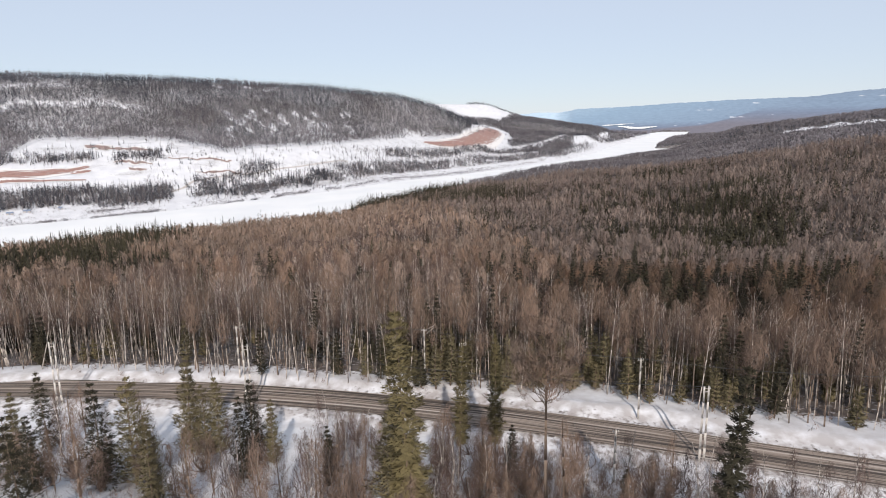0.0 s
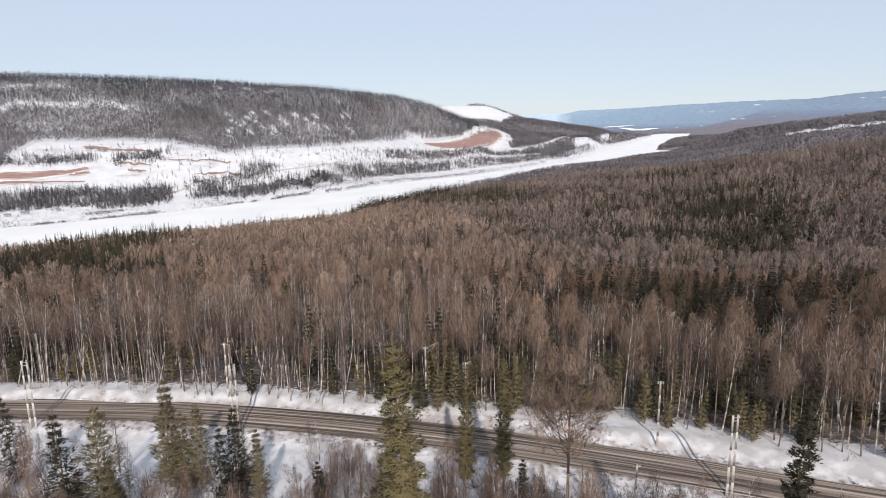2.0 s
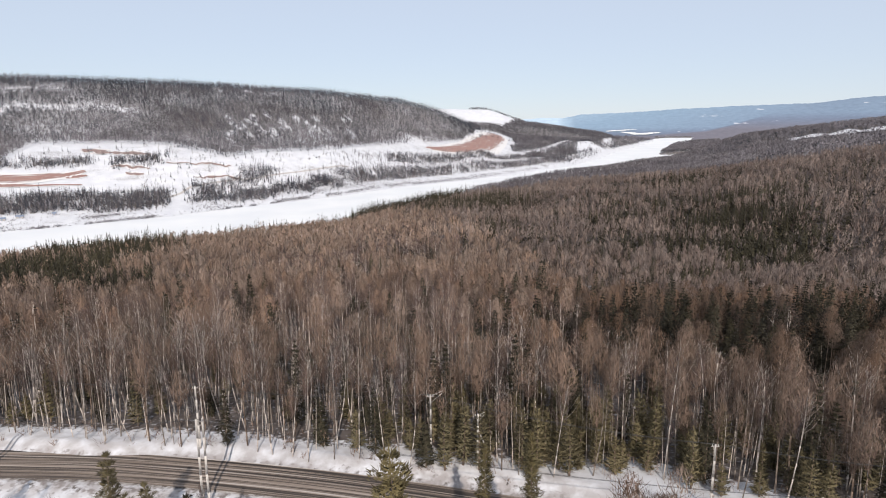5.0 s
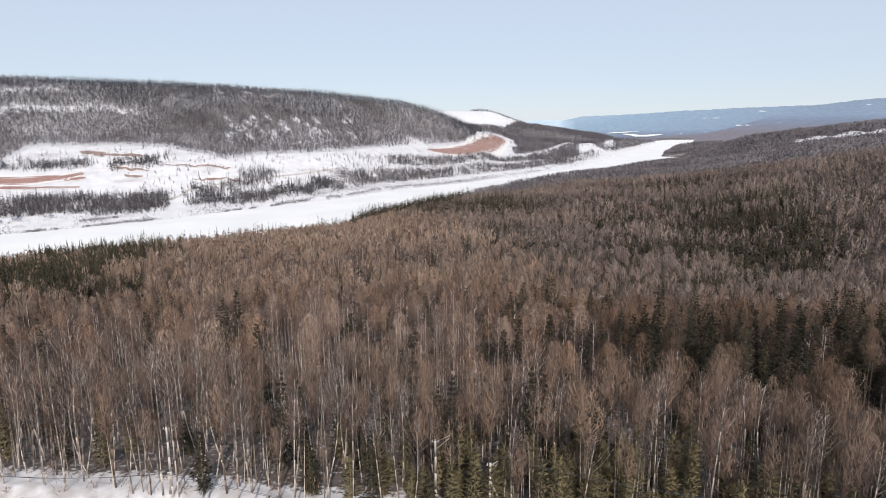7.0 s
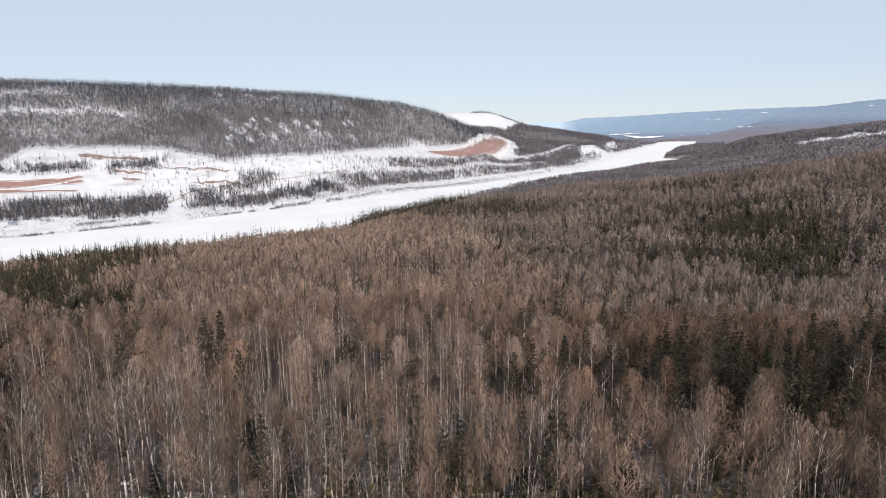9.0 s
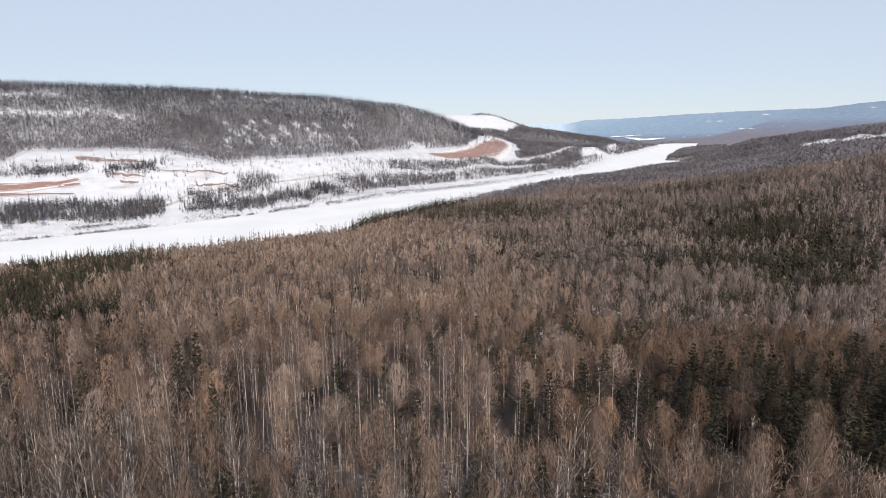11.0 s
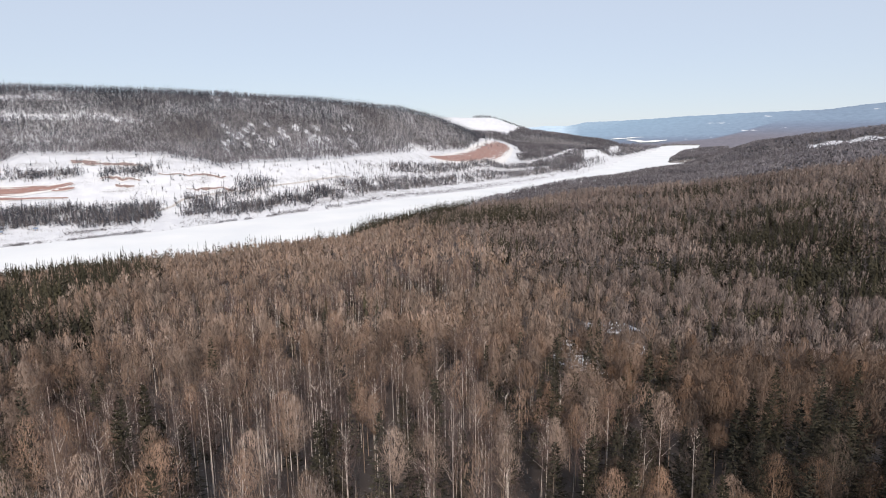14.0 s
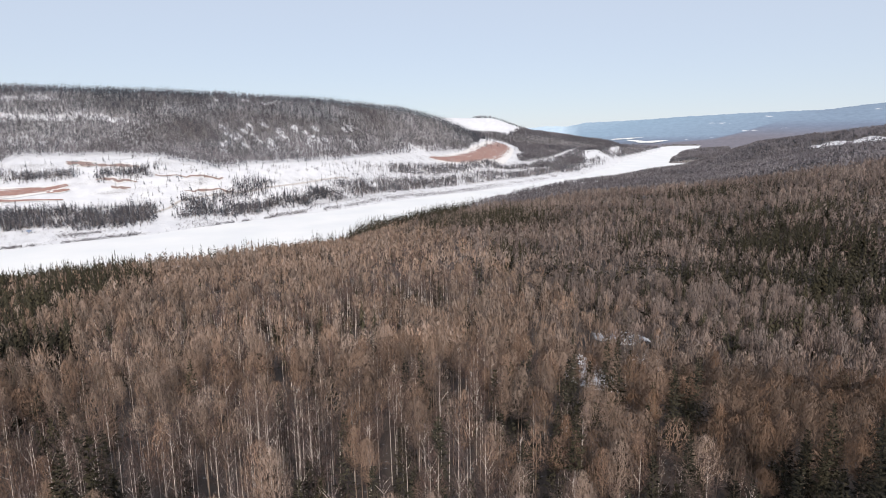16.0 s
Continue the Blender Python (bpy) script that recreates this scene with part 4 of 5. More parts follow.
def build_scrub():
    n = 2600
    az, d = rng.uniform(-38, 13, n), 4 + 62 * rng.random(n) ** 1.6
    ok = np.ones(n, bool)
    for a0, a1, d0, d1, k in SHORE_SCRUB:
        az, d = np.append(az, rng.uniform(a0, a1, k)), np.append(d, d0 + (d1 - d0) * rng.random(k))
    x, y = on_flat(az, d)
    n = len(x)
    thick = np.arange(n) >= 2600
    ok = (thick & (waves(x, y, 7, 43) > -0.5)) | (waves(x, y, 22, 41) + rng.normal(0, 0.3, n) > 0.25)
    x, y = x[ok], y[ok]
    p = np.stack([x, y, ground_z(x, y)], -1)
    h = rng.uniform(1.5, 3.8, len(x))
    return stuff("scrub", [(bare_crowns(p, h, 9, 0.5, 1.6, 0.0 * h, h * 0.8), M_HAZEBARE, np.repeat(rng.random(len(x)), 9))], "grey-brown riverside willow scrub in the snow", "scrub")


build_scrub()


def clay_material(name, low, high):
    """Bare earth in streaks along a cut, with snow left between them and over the ragged edges."""
    m = bpy.data.materials.new(name)
    m.use_nodes = True
    n, k = m.node_tree.nodes, m.node_tree.links
    b = n["Principled BSDF"]
    b.inputs["Roughness"].default_value = 0.95
    uv, across = n.new("ShaderNodeUVMap"), n.new("ShaderNodeUVMap")
    uv.uv_map, across.uv_map = "along", "across"
    mp = n.new("ShaderNodeMapping")
    mp.inputs["Scale"].default_value = (0.22, 0.022, 1)
    k.new(uv.outputs[0], mp.inputs[0])
    t = n.new("ShaderNodeTexNoise")
    t.inputs["Scale"].default_value, t.inputs["Detail"].default_value, t.inputs["Roughness"].default_value = 1.0, 6, 0.62
    k.new(mp.outputs[0], t.inputs["Vector"])
    xyz = n.new("ShaderNodeSeparateXYZ")
    k.new(across.outputs[0], xyz.inputs[0])
    edge = n.new("ShaderNodeMath")
    edge.operation = "ABSOLUTE"
    k.new(xyz.outputs["X"], edge.inputs[0])
    room = n.new("ShaderNodeMapRange")
    room.inputs["From Min"].default_value, room.inputs["From Max"].default_value = 0.5, 0.2
    room.inputs["To Min"].default_value, room.inputs["To Max"].default_value = -0.24, 0.11
    k.new(edge.outputs[0], room.inputs["Value"])
    add = n.new("ShaderNodeMath")
    k.new(t.outputs["Fac"], add.inputs[0])
    k.new(room.outputs[0], add.inputs[1])
    r = n.new("ShaderNodeValToRGB")
    e = r.color_ramp.elements
    e[0].position, e[0].color = 0.44, (0.66, 0.65, 0.65, 1)
    e[1].position, e[1].color = 0.68, (*high, 1)
    q = e.new(0.49)
    q.color = (*(0.45 * c + 0.25 for c in low), 1)
    q = e.new(0.55)
    q.color = (*low, 1)
    k.new(add.outputs[0], r.inputs[0])
    k.new(r.outputs[0], b.inputs["Base Color"])
    return m


M_CLAY = clay_material("red_clay", (0.235, 0.128, 0.112), (0.32, 0.195, 0.165))
M_EARTH = clay_material("brown_earth", (0.205, 0.140, 0.130), (0.27, 0.195, 0.175))


def clay(line, widths, label, mat=M_CLAY):
    az, d = np.asarray(line, float).T
    if mat is M_EARTH:
        t = np.linspace(0, len(az) - 1, 14)
        k = np.arange(len(az))
        az, d, widths = np.interp(t, k, az), np.interp(t, k, d) + rng.normal(0, 4, 14), np.interp(t, k, widths) * rng.uniform(0.5, 1.9, 14)
    x, y = on_flat(az, d)
    ob = ribbon("clay_bank", np.stack([x, y], -1), widths, 0.9, mat, across=14, step=6.0)
    return tagged(ob, label, "clay bank", kind="structure")


clay(((-40, 247), (-34.5, 255), (-31.9, 261), (-30.1, 266), (-28.7, 284)), (56, 58, 48, 30, 12), "long red clay cut in the snowy bank")
clay(((-30.2, 252), (-29.4, 256), (-28.6, 262)), (8, 22, 8), "small red clay scar in the snow")
clay(((-40, 214), (-34, 223), (-31.9, 223), (-29.0, 214)), (20, 20, 15, 8), "low red clay cut above the grove")
for line, widths, what in ((((-28.8, 418), (-28.0, 404), (-26.9, 378)), (12, 40, 14), "brown earth cut below the wood"), (((-26.8, 372), (-25.4, 356), (-24.0, 338)), (12, 26, 12), "brown earth cut below the wood"),
                           (((-26.9, 296), (-25.6, 281), (-24.2, 266)), (7, 13, 7), "narrow brown earth cut in the snow"), (((-22.9, 282), (-20.5, 256), (-18.0, 230)), (6, 11, 7), "narrow brown earth cut in the snow"),
                           (((-25.9, 252), (-25.2, 245), (-24.6, 238)), (6, 16, 6), "small brown scar in the snow"), (((-20.9, 198), (-19.3, 186), (-17.2, 176)), (5, 14, 6), "narrow brown earth cut in the snow")):
    clay(line, widths, what, M_EARTH)
clay(RAMP, (36, 118, 132, 138, 105, 84, 62, 34), "broad red clay ramp curving round the hill's foot")

M_TRACK = material("track_gravel", (0.36, 0.33, 0.31), (0.52, 0.50, 0.49), 0.2, 0.95, fine=0.2)
tx, ty = on_flat((-23.6, -22.9, -21.9, -21.2, -20.0, -18.3, -16.1, -12, -8.1), (112, 120, 132, 156, 163, 163, 166, 190, 215))
tagged(ribbon("track", np.stack([tx, ty], -1), 5.0, 0.45, M_TRACK, across=4, step=5.0), "grey gravel track winding over the snow", "track", kind="structure")


# ---- trees near enough to tell apart ----
def part(name, me, parent, label=""):
    ob = new(name, me)
    ob.parent = parent
    return tagged(ob, label)


def tube(points, radii, sides=6):
    """A round tapered limb along some points, as triangles."""
    pts, radii = np.asarray(points, float), np.asarray(radii, float)
    d = np.gradient(pts, axis=0)
    d /= np.linalg.norm(d, axis=1, keepdims=True)
    ref = np.where(np.abs(d[:, 2:3]) > 0.9, np.array([[1.0, 0, 0]]), np.array([[0, 0, 1.0]]))
    u = np.cross(d, ref)
    u /= np.linalg.norm(u, axis=1, keepdims=True)
    w = np.cross(d, u)
    a = np.arange(sides) * 2 * np.pi / sides
    ring = pts[:, None] + radii[:, None, None] * (u[:, None] * np.cos(a)[None, :, None] + w[:, None] * np.sin(a)[None, :, None])
    nxt = np.roll(ring, -1, axis=1)
    t1 = np.stack([ring[:-1], ring[1:], nxt[1:]], 2).reshape(-1, 3, 3)
    t2 = np.stack([ring[:-1], nxt[1:], nxt[:-1]], 2).reshape(-1, 3, 3)
    tri = np.concatenate([t1, t2])
    mid = np.concatenate([np.repeat((pts[:-1] + pts[1:]) / 2, sides, axis=0)] * 2)
    return facing(tri, tri.mean(1) - mid + 1e-6, 0.2)


def joined(sets):
    return np.concatenate([a for a, _ in sets]), np.concatenate([b for _, b in sets])


def stem_line(h, bend):
    z = np.linspace(-0.4, h, 8)
    t = np.clip(z / h, 0, 1)
    q = rng.normal(0, bend, 4)
    return np.stack([q[0] * t + q[1] * np.sin(t * 3.0), q[2] * t + q[3] * np.sin(t * 2.6), z], -1)


def limbs(line, h, n, low, reach, rise, thick, sides=3):
    sets = []
    for i in range(n):
        f = low + (0.95 - low) * (i + rng.random()) / n
        b = np.array([np.interp(f * h, line[:, 2], line[:, k]) for k in range(3)])
        a, L = rng.random() * 6.283, reach * (1.15 - f) * rng.uniform(0.7, 1.3) / (1.15 - low)
        d = np.array([math.cos(a), math.sin(a), rise * rng.uniform(0.6, 1.4)])
        d /= np.linalg.norm(d)
        e = b + d * L * 0.55 + rng.normal(0, 0.06 * L, 3)
        tip = e + (d + np.array([0, 0, 0.25])) * L * 0.5
        sets.append(tube([b, e, tip], [thick * (1.2 - f), thick * 0.6 * (1.2 - f), 0.01], sides))
    return sets


def bare_tree(name, h, spread, low, twigs, width, length, bark, twig_mat, label, stem=0.13, bend=0.25, n_limbs=12, rise=1.1, upright=0.8, sides=6, fork=1, reach=1.25):
    root = new(name)
    sets = []
    for f in range(fork):
        line = stem_line(h * (1 - 0.12 * f), bend if fork == 1 else 0.9)
        r = stem * (1 - np.clip(line[:, 2] / h, 0, 1)) ** 0.8 + 0.012
        sets += [tube(line, r, sides)] + limbs(line, h * (1 - 0.12 * f), n_limbs, low, spread * reach, rise, stem * 0.42)
    part("trunk", tri_mesh(name + "_trunk", [(joined(sets), bark)]), root)
    one = np.ones(1)
    half = bare_crowns(np.zeros((1, 3)), h * one, twigs // 2, width, length, low * 0.9 * one, spread * one, upright)
    inner = bare_crowns(np.zeros((1, 3)), h * 0.94 * one, twigs - twigs // 2, width, length, low * 0.9 * one, spread * 0.6 * one, upright)
    crown = joined([half, inner])
    part("crown", tri_mesh(name + "_crown", [(crown, twig_mat)]), root)
    return tagged(root, label, "tree")


def bushy_larch(h, label):
    """A tall larch, bare below, whose crown is a loose heap of twiggy clumps on rising limbs."""
    root = new("larch_tree")
    line = stem_line(h * 0.95, 0.35)
    sets = [tube(line, 0.20 * (1 - np.clip(line[:, 2] / h, 0, 1)) ** 0.8 + 0.012, 8)]
    k = 34
    f, a = 0.76 + 0.20 * rng.random(k), rng.random(k) * 6.283
    reach = 3.1 * np.sqrt(np.clip(1 - ((f - 0.84) / 0.13) ** 2, 0.05, 1)) * (0.35 + 0.65 * rng.random(k) ** 0.6)
    feet = np.stack([reach * np.cos(a), reach * np.sin(a), h * f], -1) + line[-1] * np.array([1, 1, 0])
    for p, q in zip(feet, f):
        b = np.array([np.interp(q * h - 1.2, line[:, 2], line[:, i]) for i in range(3)])
        sets.append(tube([b, b * 0.5 + p * 0.5 + np.array([0, 0, -0.1]), p + np.array([0, 0, 0.8])], [0.05, 0.03, 0.01], 3))
    for q in rng.uniform(0.25, 0.74, 14):
        b, w = np.array([np.interp(q * h, line[:, 2], line[:, i]) for i in range(3)]), rng.random() * 6.283
        sets.append(tube([b, b + rng.uniform(0.6, 1.5) * np.array([math.cos(w), math.sin(w), 0.25])], [0.03, 0.008], 3))
    part("trunk", tri_mesh("larch_tree_trunk", [(joined(sets), M_BARK)]), root)
    twigs = bare_crowns(feet, rng.uniform(1.5, 2.7, k), 260, 0.032, 0.8, 0.0 * f, rng.uniform(0.7, 1.25, k), 0.5)
    part("crown", tri_mesh("larch_tree_crown", [(twigs, M_LARCH, np.repeat(rng.uniform(0.3, 0.8, k), 260))]), root)
    return tagged(root, label, "tree")


def conifer_crown(h, R, n, droop, low, power, width, length):
    """A cone of fine needle sprays, in loose whorls."""
    u = 1 - (1 - rng.random(n)) ** 0.8
    whorl = np.round(u * h * 1.1) / (h * 1.1)
    u = np.clip(0.55 * whorl + 0.45 * u, 0, 1)
    a = np.round(rng.random(n) * 9 + whorl * 37) / 9 * 6.283 + rng.normal(0, 0.28, n)
    bough = 0.75 + 0.35 * np.sin(a * 2.0 + whorl * 61) + 0.15 * np.sin(a * 5 + whorl * 17)
    R_u = R * ((1 - u) ** power * np.minimum(1, 0.55 + u * 2.2) + 0.04) * bough
    f = rng.random(n) ** 0.55
    rad = R_u * f
    z = h * (low + (1 - low) * u) - droop * rad + 0.18 * rad * f
    base = np.stack([rad * np.cos(a), rad * np.sin(a), z], -1)
    t = a + rng.normal(0, 0.6, n)
    d = np.stack([np.cos(t), np.sin(t), rng.normal(0.25 - droop, 0.35, n) + 0.9 * u ** 3], -1)
    d /= np.linalg.norm(d, axis=1, keepdims=True)
    s = np.cross(d, np.stack([np.cos(a), np.sin(a), 0.5 + 0 * a], -1) + rng.normal(0, 0.4, d.shape))
    s /= np.linalg.norm(s, axis=1, keepdims=True)
    l = (length * rng.uniform(0.5, 1.3, n) * (0.45 + 0.55 * (1 - u)))[:, None]
    w = width * rng.uniform(0.6, 1.4, (n, 1))
    tri = np.stack([base - s * w, base + s * w, base + d * l], 1)
    lead = np.array([[[-0.06, 0, h * 0.95], [0.06, 0, h * 0.95], [0, 0, h * 1.03]]])
    return joined([facing(tri, np.stack([np.cos(a), np.sin(a), 0.35 + 0 * a], -1), 0.5), facing(lead, np.array([[0, -1.0, 0.3]]))])


def conifer(name, h, R, n, needles, label, droop=0.45, low=0.08, stem=0.15, power=0.85, width=0.05, length=0.6):
    root = new(name)
    line = stem_line(h * 0.97, 0.08)
    part("trunk", tri_mesh(name + "_trunk", [(tube(line, stem * (1 - np.clip(line[:, 2] / h, 0, 1)) + 0.012, 6), M_BARK)]), root)
    part("crown", tri_mesh(name + "_crown", [(conifer_crown(h, R, n, droop, low, power, width, length), needles)]), root)
    return tagged(root, label, "tree")


def plant(templates, x, y, scale, used):
    """Sets one of some trees of a kind at a place; the first use takes the tree itself."""
    t = templates[int(rng.integers(len(templates)))]
    m = Matrix.LocRotScale((x, y, float(ground_z(x, y)[0])), Euler((rng.normal(0, 0.022), rng.normal(0, 0.022), rng.uniform(0, 6.283))), (scale * rng.uniform(0.9, 1.1), scale * rng.uniform(0.9, 1.1), scale))
    if t.name not in used:
        used.add(t.name)
        t.matrix_basis = m
        return t
    return copy_thing(t, m @ Matrix.Diagonal((*(1 / c for c in t.scale), 1)))


def spaced(n, gap, draw):
    """Up to n places from draw(), no two nearer than gap."""
    cells, out = {}, []
    for _ in range(n * 12):
        x, y = draw()
        c = (int(x // gap), int(y // gap))
        if all(math.hypot(x - q[0], y - q[1]) >= gap for i in (-1, 0, 1) for j in (-1, 0, 1) for q in cells.get((c[0] + i, c[1] + j), ())):
            cells.setdefault(c, []).append((x, y))
            out.append((x, y))
            if len(out) == n:
                break
    return out


def front_rows():
    birch = [bare_tree("birch_tree", h, w, 0.62, 120, 0.055, 1.6, M_BARK_W, M_BIRCH, "slender leafless birch with a pale trunk, at the wood's edge", 0.085, 0.5, 16, 1.5, 1.2, reach=1.9) for h, w in ((14, 1.6), (16.5, 1.9), (12.5, 1.4), (17, 2.0), (13.5, 1.6), (15, 1.7))]
    larch = [bare_tree("larch_tree", h, w, 0.57, 600, 0.07, 1.5, M_BARK, M_LARCH, "leafless brown larch with a rounded crown, in the wood", 0.11, 0.15, 14, 0.5, 0.7) for h, w in ((14.5, 2.4), (17, 2.9), (13, 2.0), (15, 2.2), (11, 1.9))]
    aspen = [bare_tree("aspen_tree", h, w, 0.63, 150, 0.06, 1.5, M_BARK_A, M_LARCH, "slender leafless aspen with a grey-tan trunk", 0.09, 0.3, 14, 1.3, 1.0, reach=1.6) for h, w in ((14.5, 1.6), (16.5, 1.9), (13, 1.5), (15.5, 1.8))]
    spruce = [conifer("spruce_tree", h, w, 1100, M_SPRUCE, "dark green spruce among bare trees", width=0.10, length=0.8) for h, w in ((13, 2.3), (15.5, 2.6), (10.5, 2.0), (8, 1.8))]
    pine = [conifer("pine_tree", h, w, 900, M_PINE, "young olive-green pine at the wood's edge", 0.0, 0.10, width=0.075, length=0.9, power=0.75) for h, w in ((7.0, 1.7), (9.0, 1.9), (5.2, 1.4))]
    used = set()

    def draw():
        a = math.radians(rng.uniform(-39, 39))
        az = math.degrees(a)
        r = float(along(ROAD_EDGE, az) + along(BANK_TOP, az)) + 0.4 + (FRONT - 0.4) * rng.random() ** 1.15
        return r * math.sin(a), r * math.cos(a)

    groups = {"birch": "birches of the wood's edge", "larch": "larches of the wood's edge", "spruce": "spruces of the wood's edge", "pine": "pines of the wood's edge"}
    for x, y in spaced(820, 2.15, draw):
        deep = float(depth_in_wood(np.array([x]), np.array([y]))[0])
        sh = float(spruce_share(np.array([x]), np.array([y]))[0])
        az = math.degrees(math.atan2(x, y))
        sh *= 0.55 if deep < 14 else 1.0
        young = 0.12 * (az > -6) + 0.20 * math.exp(-((az - 10) / 13) ** 2) * (deep < 16) * 3 + 0.06
        d = rng.random()
        if d < young:
            tagged(plant(pine, x, y, rng.uniform(0.75, 1.15), used), group=groups["pine"])
        elif d < young + sh:
            tagged(plant(spruce, x, y, rng.uniform(0.7, 1.1), used), group=groups["spruce"])
        elif rng.random() < 0.30:
            tagged(plant(aspen, x, y, rng.uniform(0.8, 1.15), used), group="aspens of the wood's edge")
        elif rng.random() < 0.60 - 0.2 * (deep > 20) + 0.22 * (az < -6):
            tagged(plant(birch, x, y, rng.uniform(0.8, 1.15), used), group=groups["birch"])
        else:
            tagged(plant(larch, x, y, rng.uniform(0.8, 1.12), used), group=groups["larch"])


front_rows()


def undergrowth():
    x, y = scatter(95, 330, -40, 40, 0.26)
    d = depth_in_wood(x, y)
    ok = (d > -1.0 + 1.5 * waves(x, y, 5, 51)) & (rng.random(len(x)) < np.where(d < 6, 0.6, 0.2))
    x, y = x[ok], y[ok]
    p = np.stack([x, y, ground_z(x, y)], -1)
    h = 0.8 + 3.4 * rng.random(len(x)) ** 1.6
    stuff("undergrowth", [(bare_crowns(p, h, 14, 0.075, 1.3, 0.0 * h, 0.35 + h * 0.30, 1.4), M_BRUSH, np.repeat(rng.random(len(x)), 14))], "brown leafless undergrowth on the snowy wood floor", "undergrowth")


undergrowth()


def young_stems():
    x, y = scatter(95, 200, -40, 40, 0.13)
    d = depth_in_wood(x, y)
    ok = (d > 1 + 1.5 * waves(x, y, 6, 71)) & (d < 60) & (waves(x, y, 7, 72) + rng.normal(0, 0.4, len(x)) > 0.0)
    x, y = x[ok], y[ok]
    p = np.stack([x, y, ground_z(x, y)], -1)
    h, pale = rng.uniform(6.5, 13, len(x)), rng.random(len(x)) < 0.5
    slim = rng.uniform(0.05, 0.085, len(x))
    stuff("saplings", [(trunks(p[pale], h[pale], slim[pale], 0.04), M_BARK_W), (trunks(p[~pale], h[~pale], slim[~pale], 0.035), M_BARK_A),
                       (bare_crowns(p, h, 26, 0.05, 1.3, 0.55 + 0 * h, 0.7 + 0 * h, 1.3), M_BIRCH, np.repeat(rng.random(len(x)), 26))], "thicket of slim pale birch and aspen stems", "saplings")


young_stems()


def foreground():
    used = set()
    tall = conifer("spruce_tree", 24, 2.2, 17000, M_SPRUCE_O, "tall olive-green spruce above the road", 0.35, 0.04, 0.2, 0.26, 0.05, 0.7)
    dark = conifer("spruce_tree", 24, 1.45, 12000, M_SPRUCE, "tall narrow dark spruce above the road", 0.35, 0.06, 0.18, 0.30, 0.055, 0.6)
    pines = [conifer("pine_tree", 12, w, 4200, M_PINE, "olive-green pine on the snowy slope above the road", 0.05, 0.06, 0.14, 0.65, 0.042, 0.75) for w in (2.5, 2.8, 2.1)]
    slim = [conifer("pine_tree", 18, w, 5200, M_SPRUCE_O, "slim olive-green pine on a tall bare trunk", 0.1, 0.22, 0.15, 0.5, 0.042, 0.7) for w in (1.35, 1.55)]
    firs = [conifer("spruce_tree", 12, w, 3800, M_SPRUCE, "dark green spruce on the snowy slope above the road", 0.35, 0.05, 0.14, 0.70, 0.045, 0.65) for w in (2.4, 2.7, 2.1)]
    larches = [bare_tree("larch_tree", 12, w, 0.16, 1150, 0.032, 1.3, M_BARK, M_LARCH, "leafless brown larch on the snowy slope above the road", 0.13, 0.2, 26, 0.6, 0.8, 7) for w in (2.2, 2.7, 1.9)]
    big = bushy_larch(26, "tall leafless larch with a bushy brown crown")
    birches = [bare_tree("birch_tree", 12, w, 0.25, 900, 0.026, 1.5, M_BARK_W, M_BIRCH, "young leafless birch on the snowy slope above the road", 0.09, 0.5, 26, 1.3, 1.1, 7) for w in (1.5, 1.8)]
    shrubs = [bare_tree("shrub", 4, w, 0.02, 480, 0.030, 1.2, M_BRUSH, M_BRUSH, "brown leafless shrub in the snow", 0.035, 0.2, 8, 1.6, 1.3, 4, fork=5) for w in (1.1, 1.4)]

    def at(t, x, y, h, built, group):
        tagged(plant([t], x, y, h / built, used), group=group)

    at(tall, -2.9, 58.0, 26.2, 24, "")
    at(dark, 23.5, 48.6, 24.8, 24, "")
    at(big, 9.5, 50.2, 27.0, 26, "")
    for x, y, h in ((-35.9, 83, 14.6), (-38.4, 72.2, 14.3), (-33.1, 81.5, 10.7), (-31.4, 82.2, 11.6), (-5.1, 59.8, 15.3), (-23, 78.7, 9.4), (-29.9, 58.8, 11.6), (-55, 75, 11)):
        at(pines[int(rng.integers(3))], x, y, h, 12, "pines above the road")
    for x, y, h in ((7.2, 79.3, 19.6), (2.3, 79.0, 18)):
        at(slim[int(rng.integers(2))], x, y, h, 18, "slim pines above the road")
    for x, y, h in ((-41.3, 70.1, 13.6), (-56.8, 84.4, 12), (-25.6, 73.7, 11.6), (-25.6, 77.9, 12.8), (-14.2, 72.6, 8.1), (9, 75.5, 8.0), (-40.4, 54.7, 13), (19.5, 60.9, 9), (-47, 66, 9.5), (-62, 80, 10), (-33, 66, 7)):
        at(firs[int(rng.integers(3))], x, y, h, 12, "spruces above the road")
    for x, y, h in ((-38.5, 60.8, 13.6), (-12.6, 54.6, 13.5), (-10.5, 59.1, 12), (13.6, 60.5, 15), (-17.3, 55.4, 12.6), (-8.3, 59.4, 10.4), (-28, 70, 9), (15.5, 64, 10), (-20, 62, 9.5), (5, 57, 9), (17, 52, 14), (-24, 55, 13)):
        at(larches[int(rng.integers(3))], x, y, h, 12, "larches above the road")
    for x, y, h in ((-12.8, 51.7, 13.2), (-18.9, 50.6, 12), (39, 53.3, 15), (24.8, 56.8, 13.5), (38.7, 63.1, 11.2), (34.4, 63.2, 11), (41.4, 61.4, 10.7), (-1, 66, 10), (3.5, 65, 11), (-6, 70, 9), (8, 66, 10.5), (30, 62, 9.5), (-31, 62, 10), (12, 70, 8), (-23.5, 64, 12), (1, 71, 8.5), (46, 60, 9)):
        at(birches[int(rng.integers(2))], x, y, h, 12, "birches above the road")

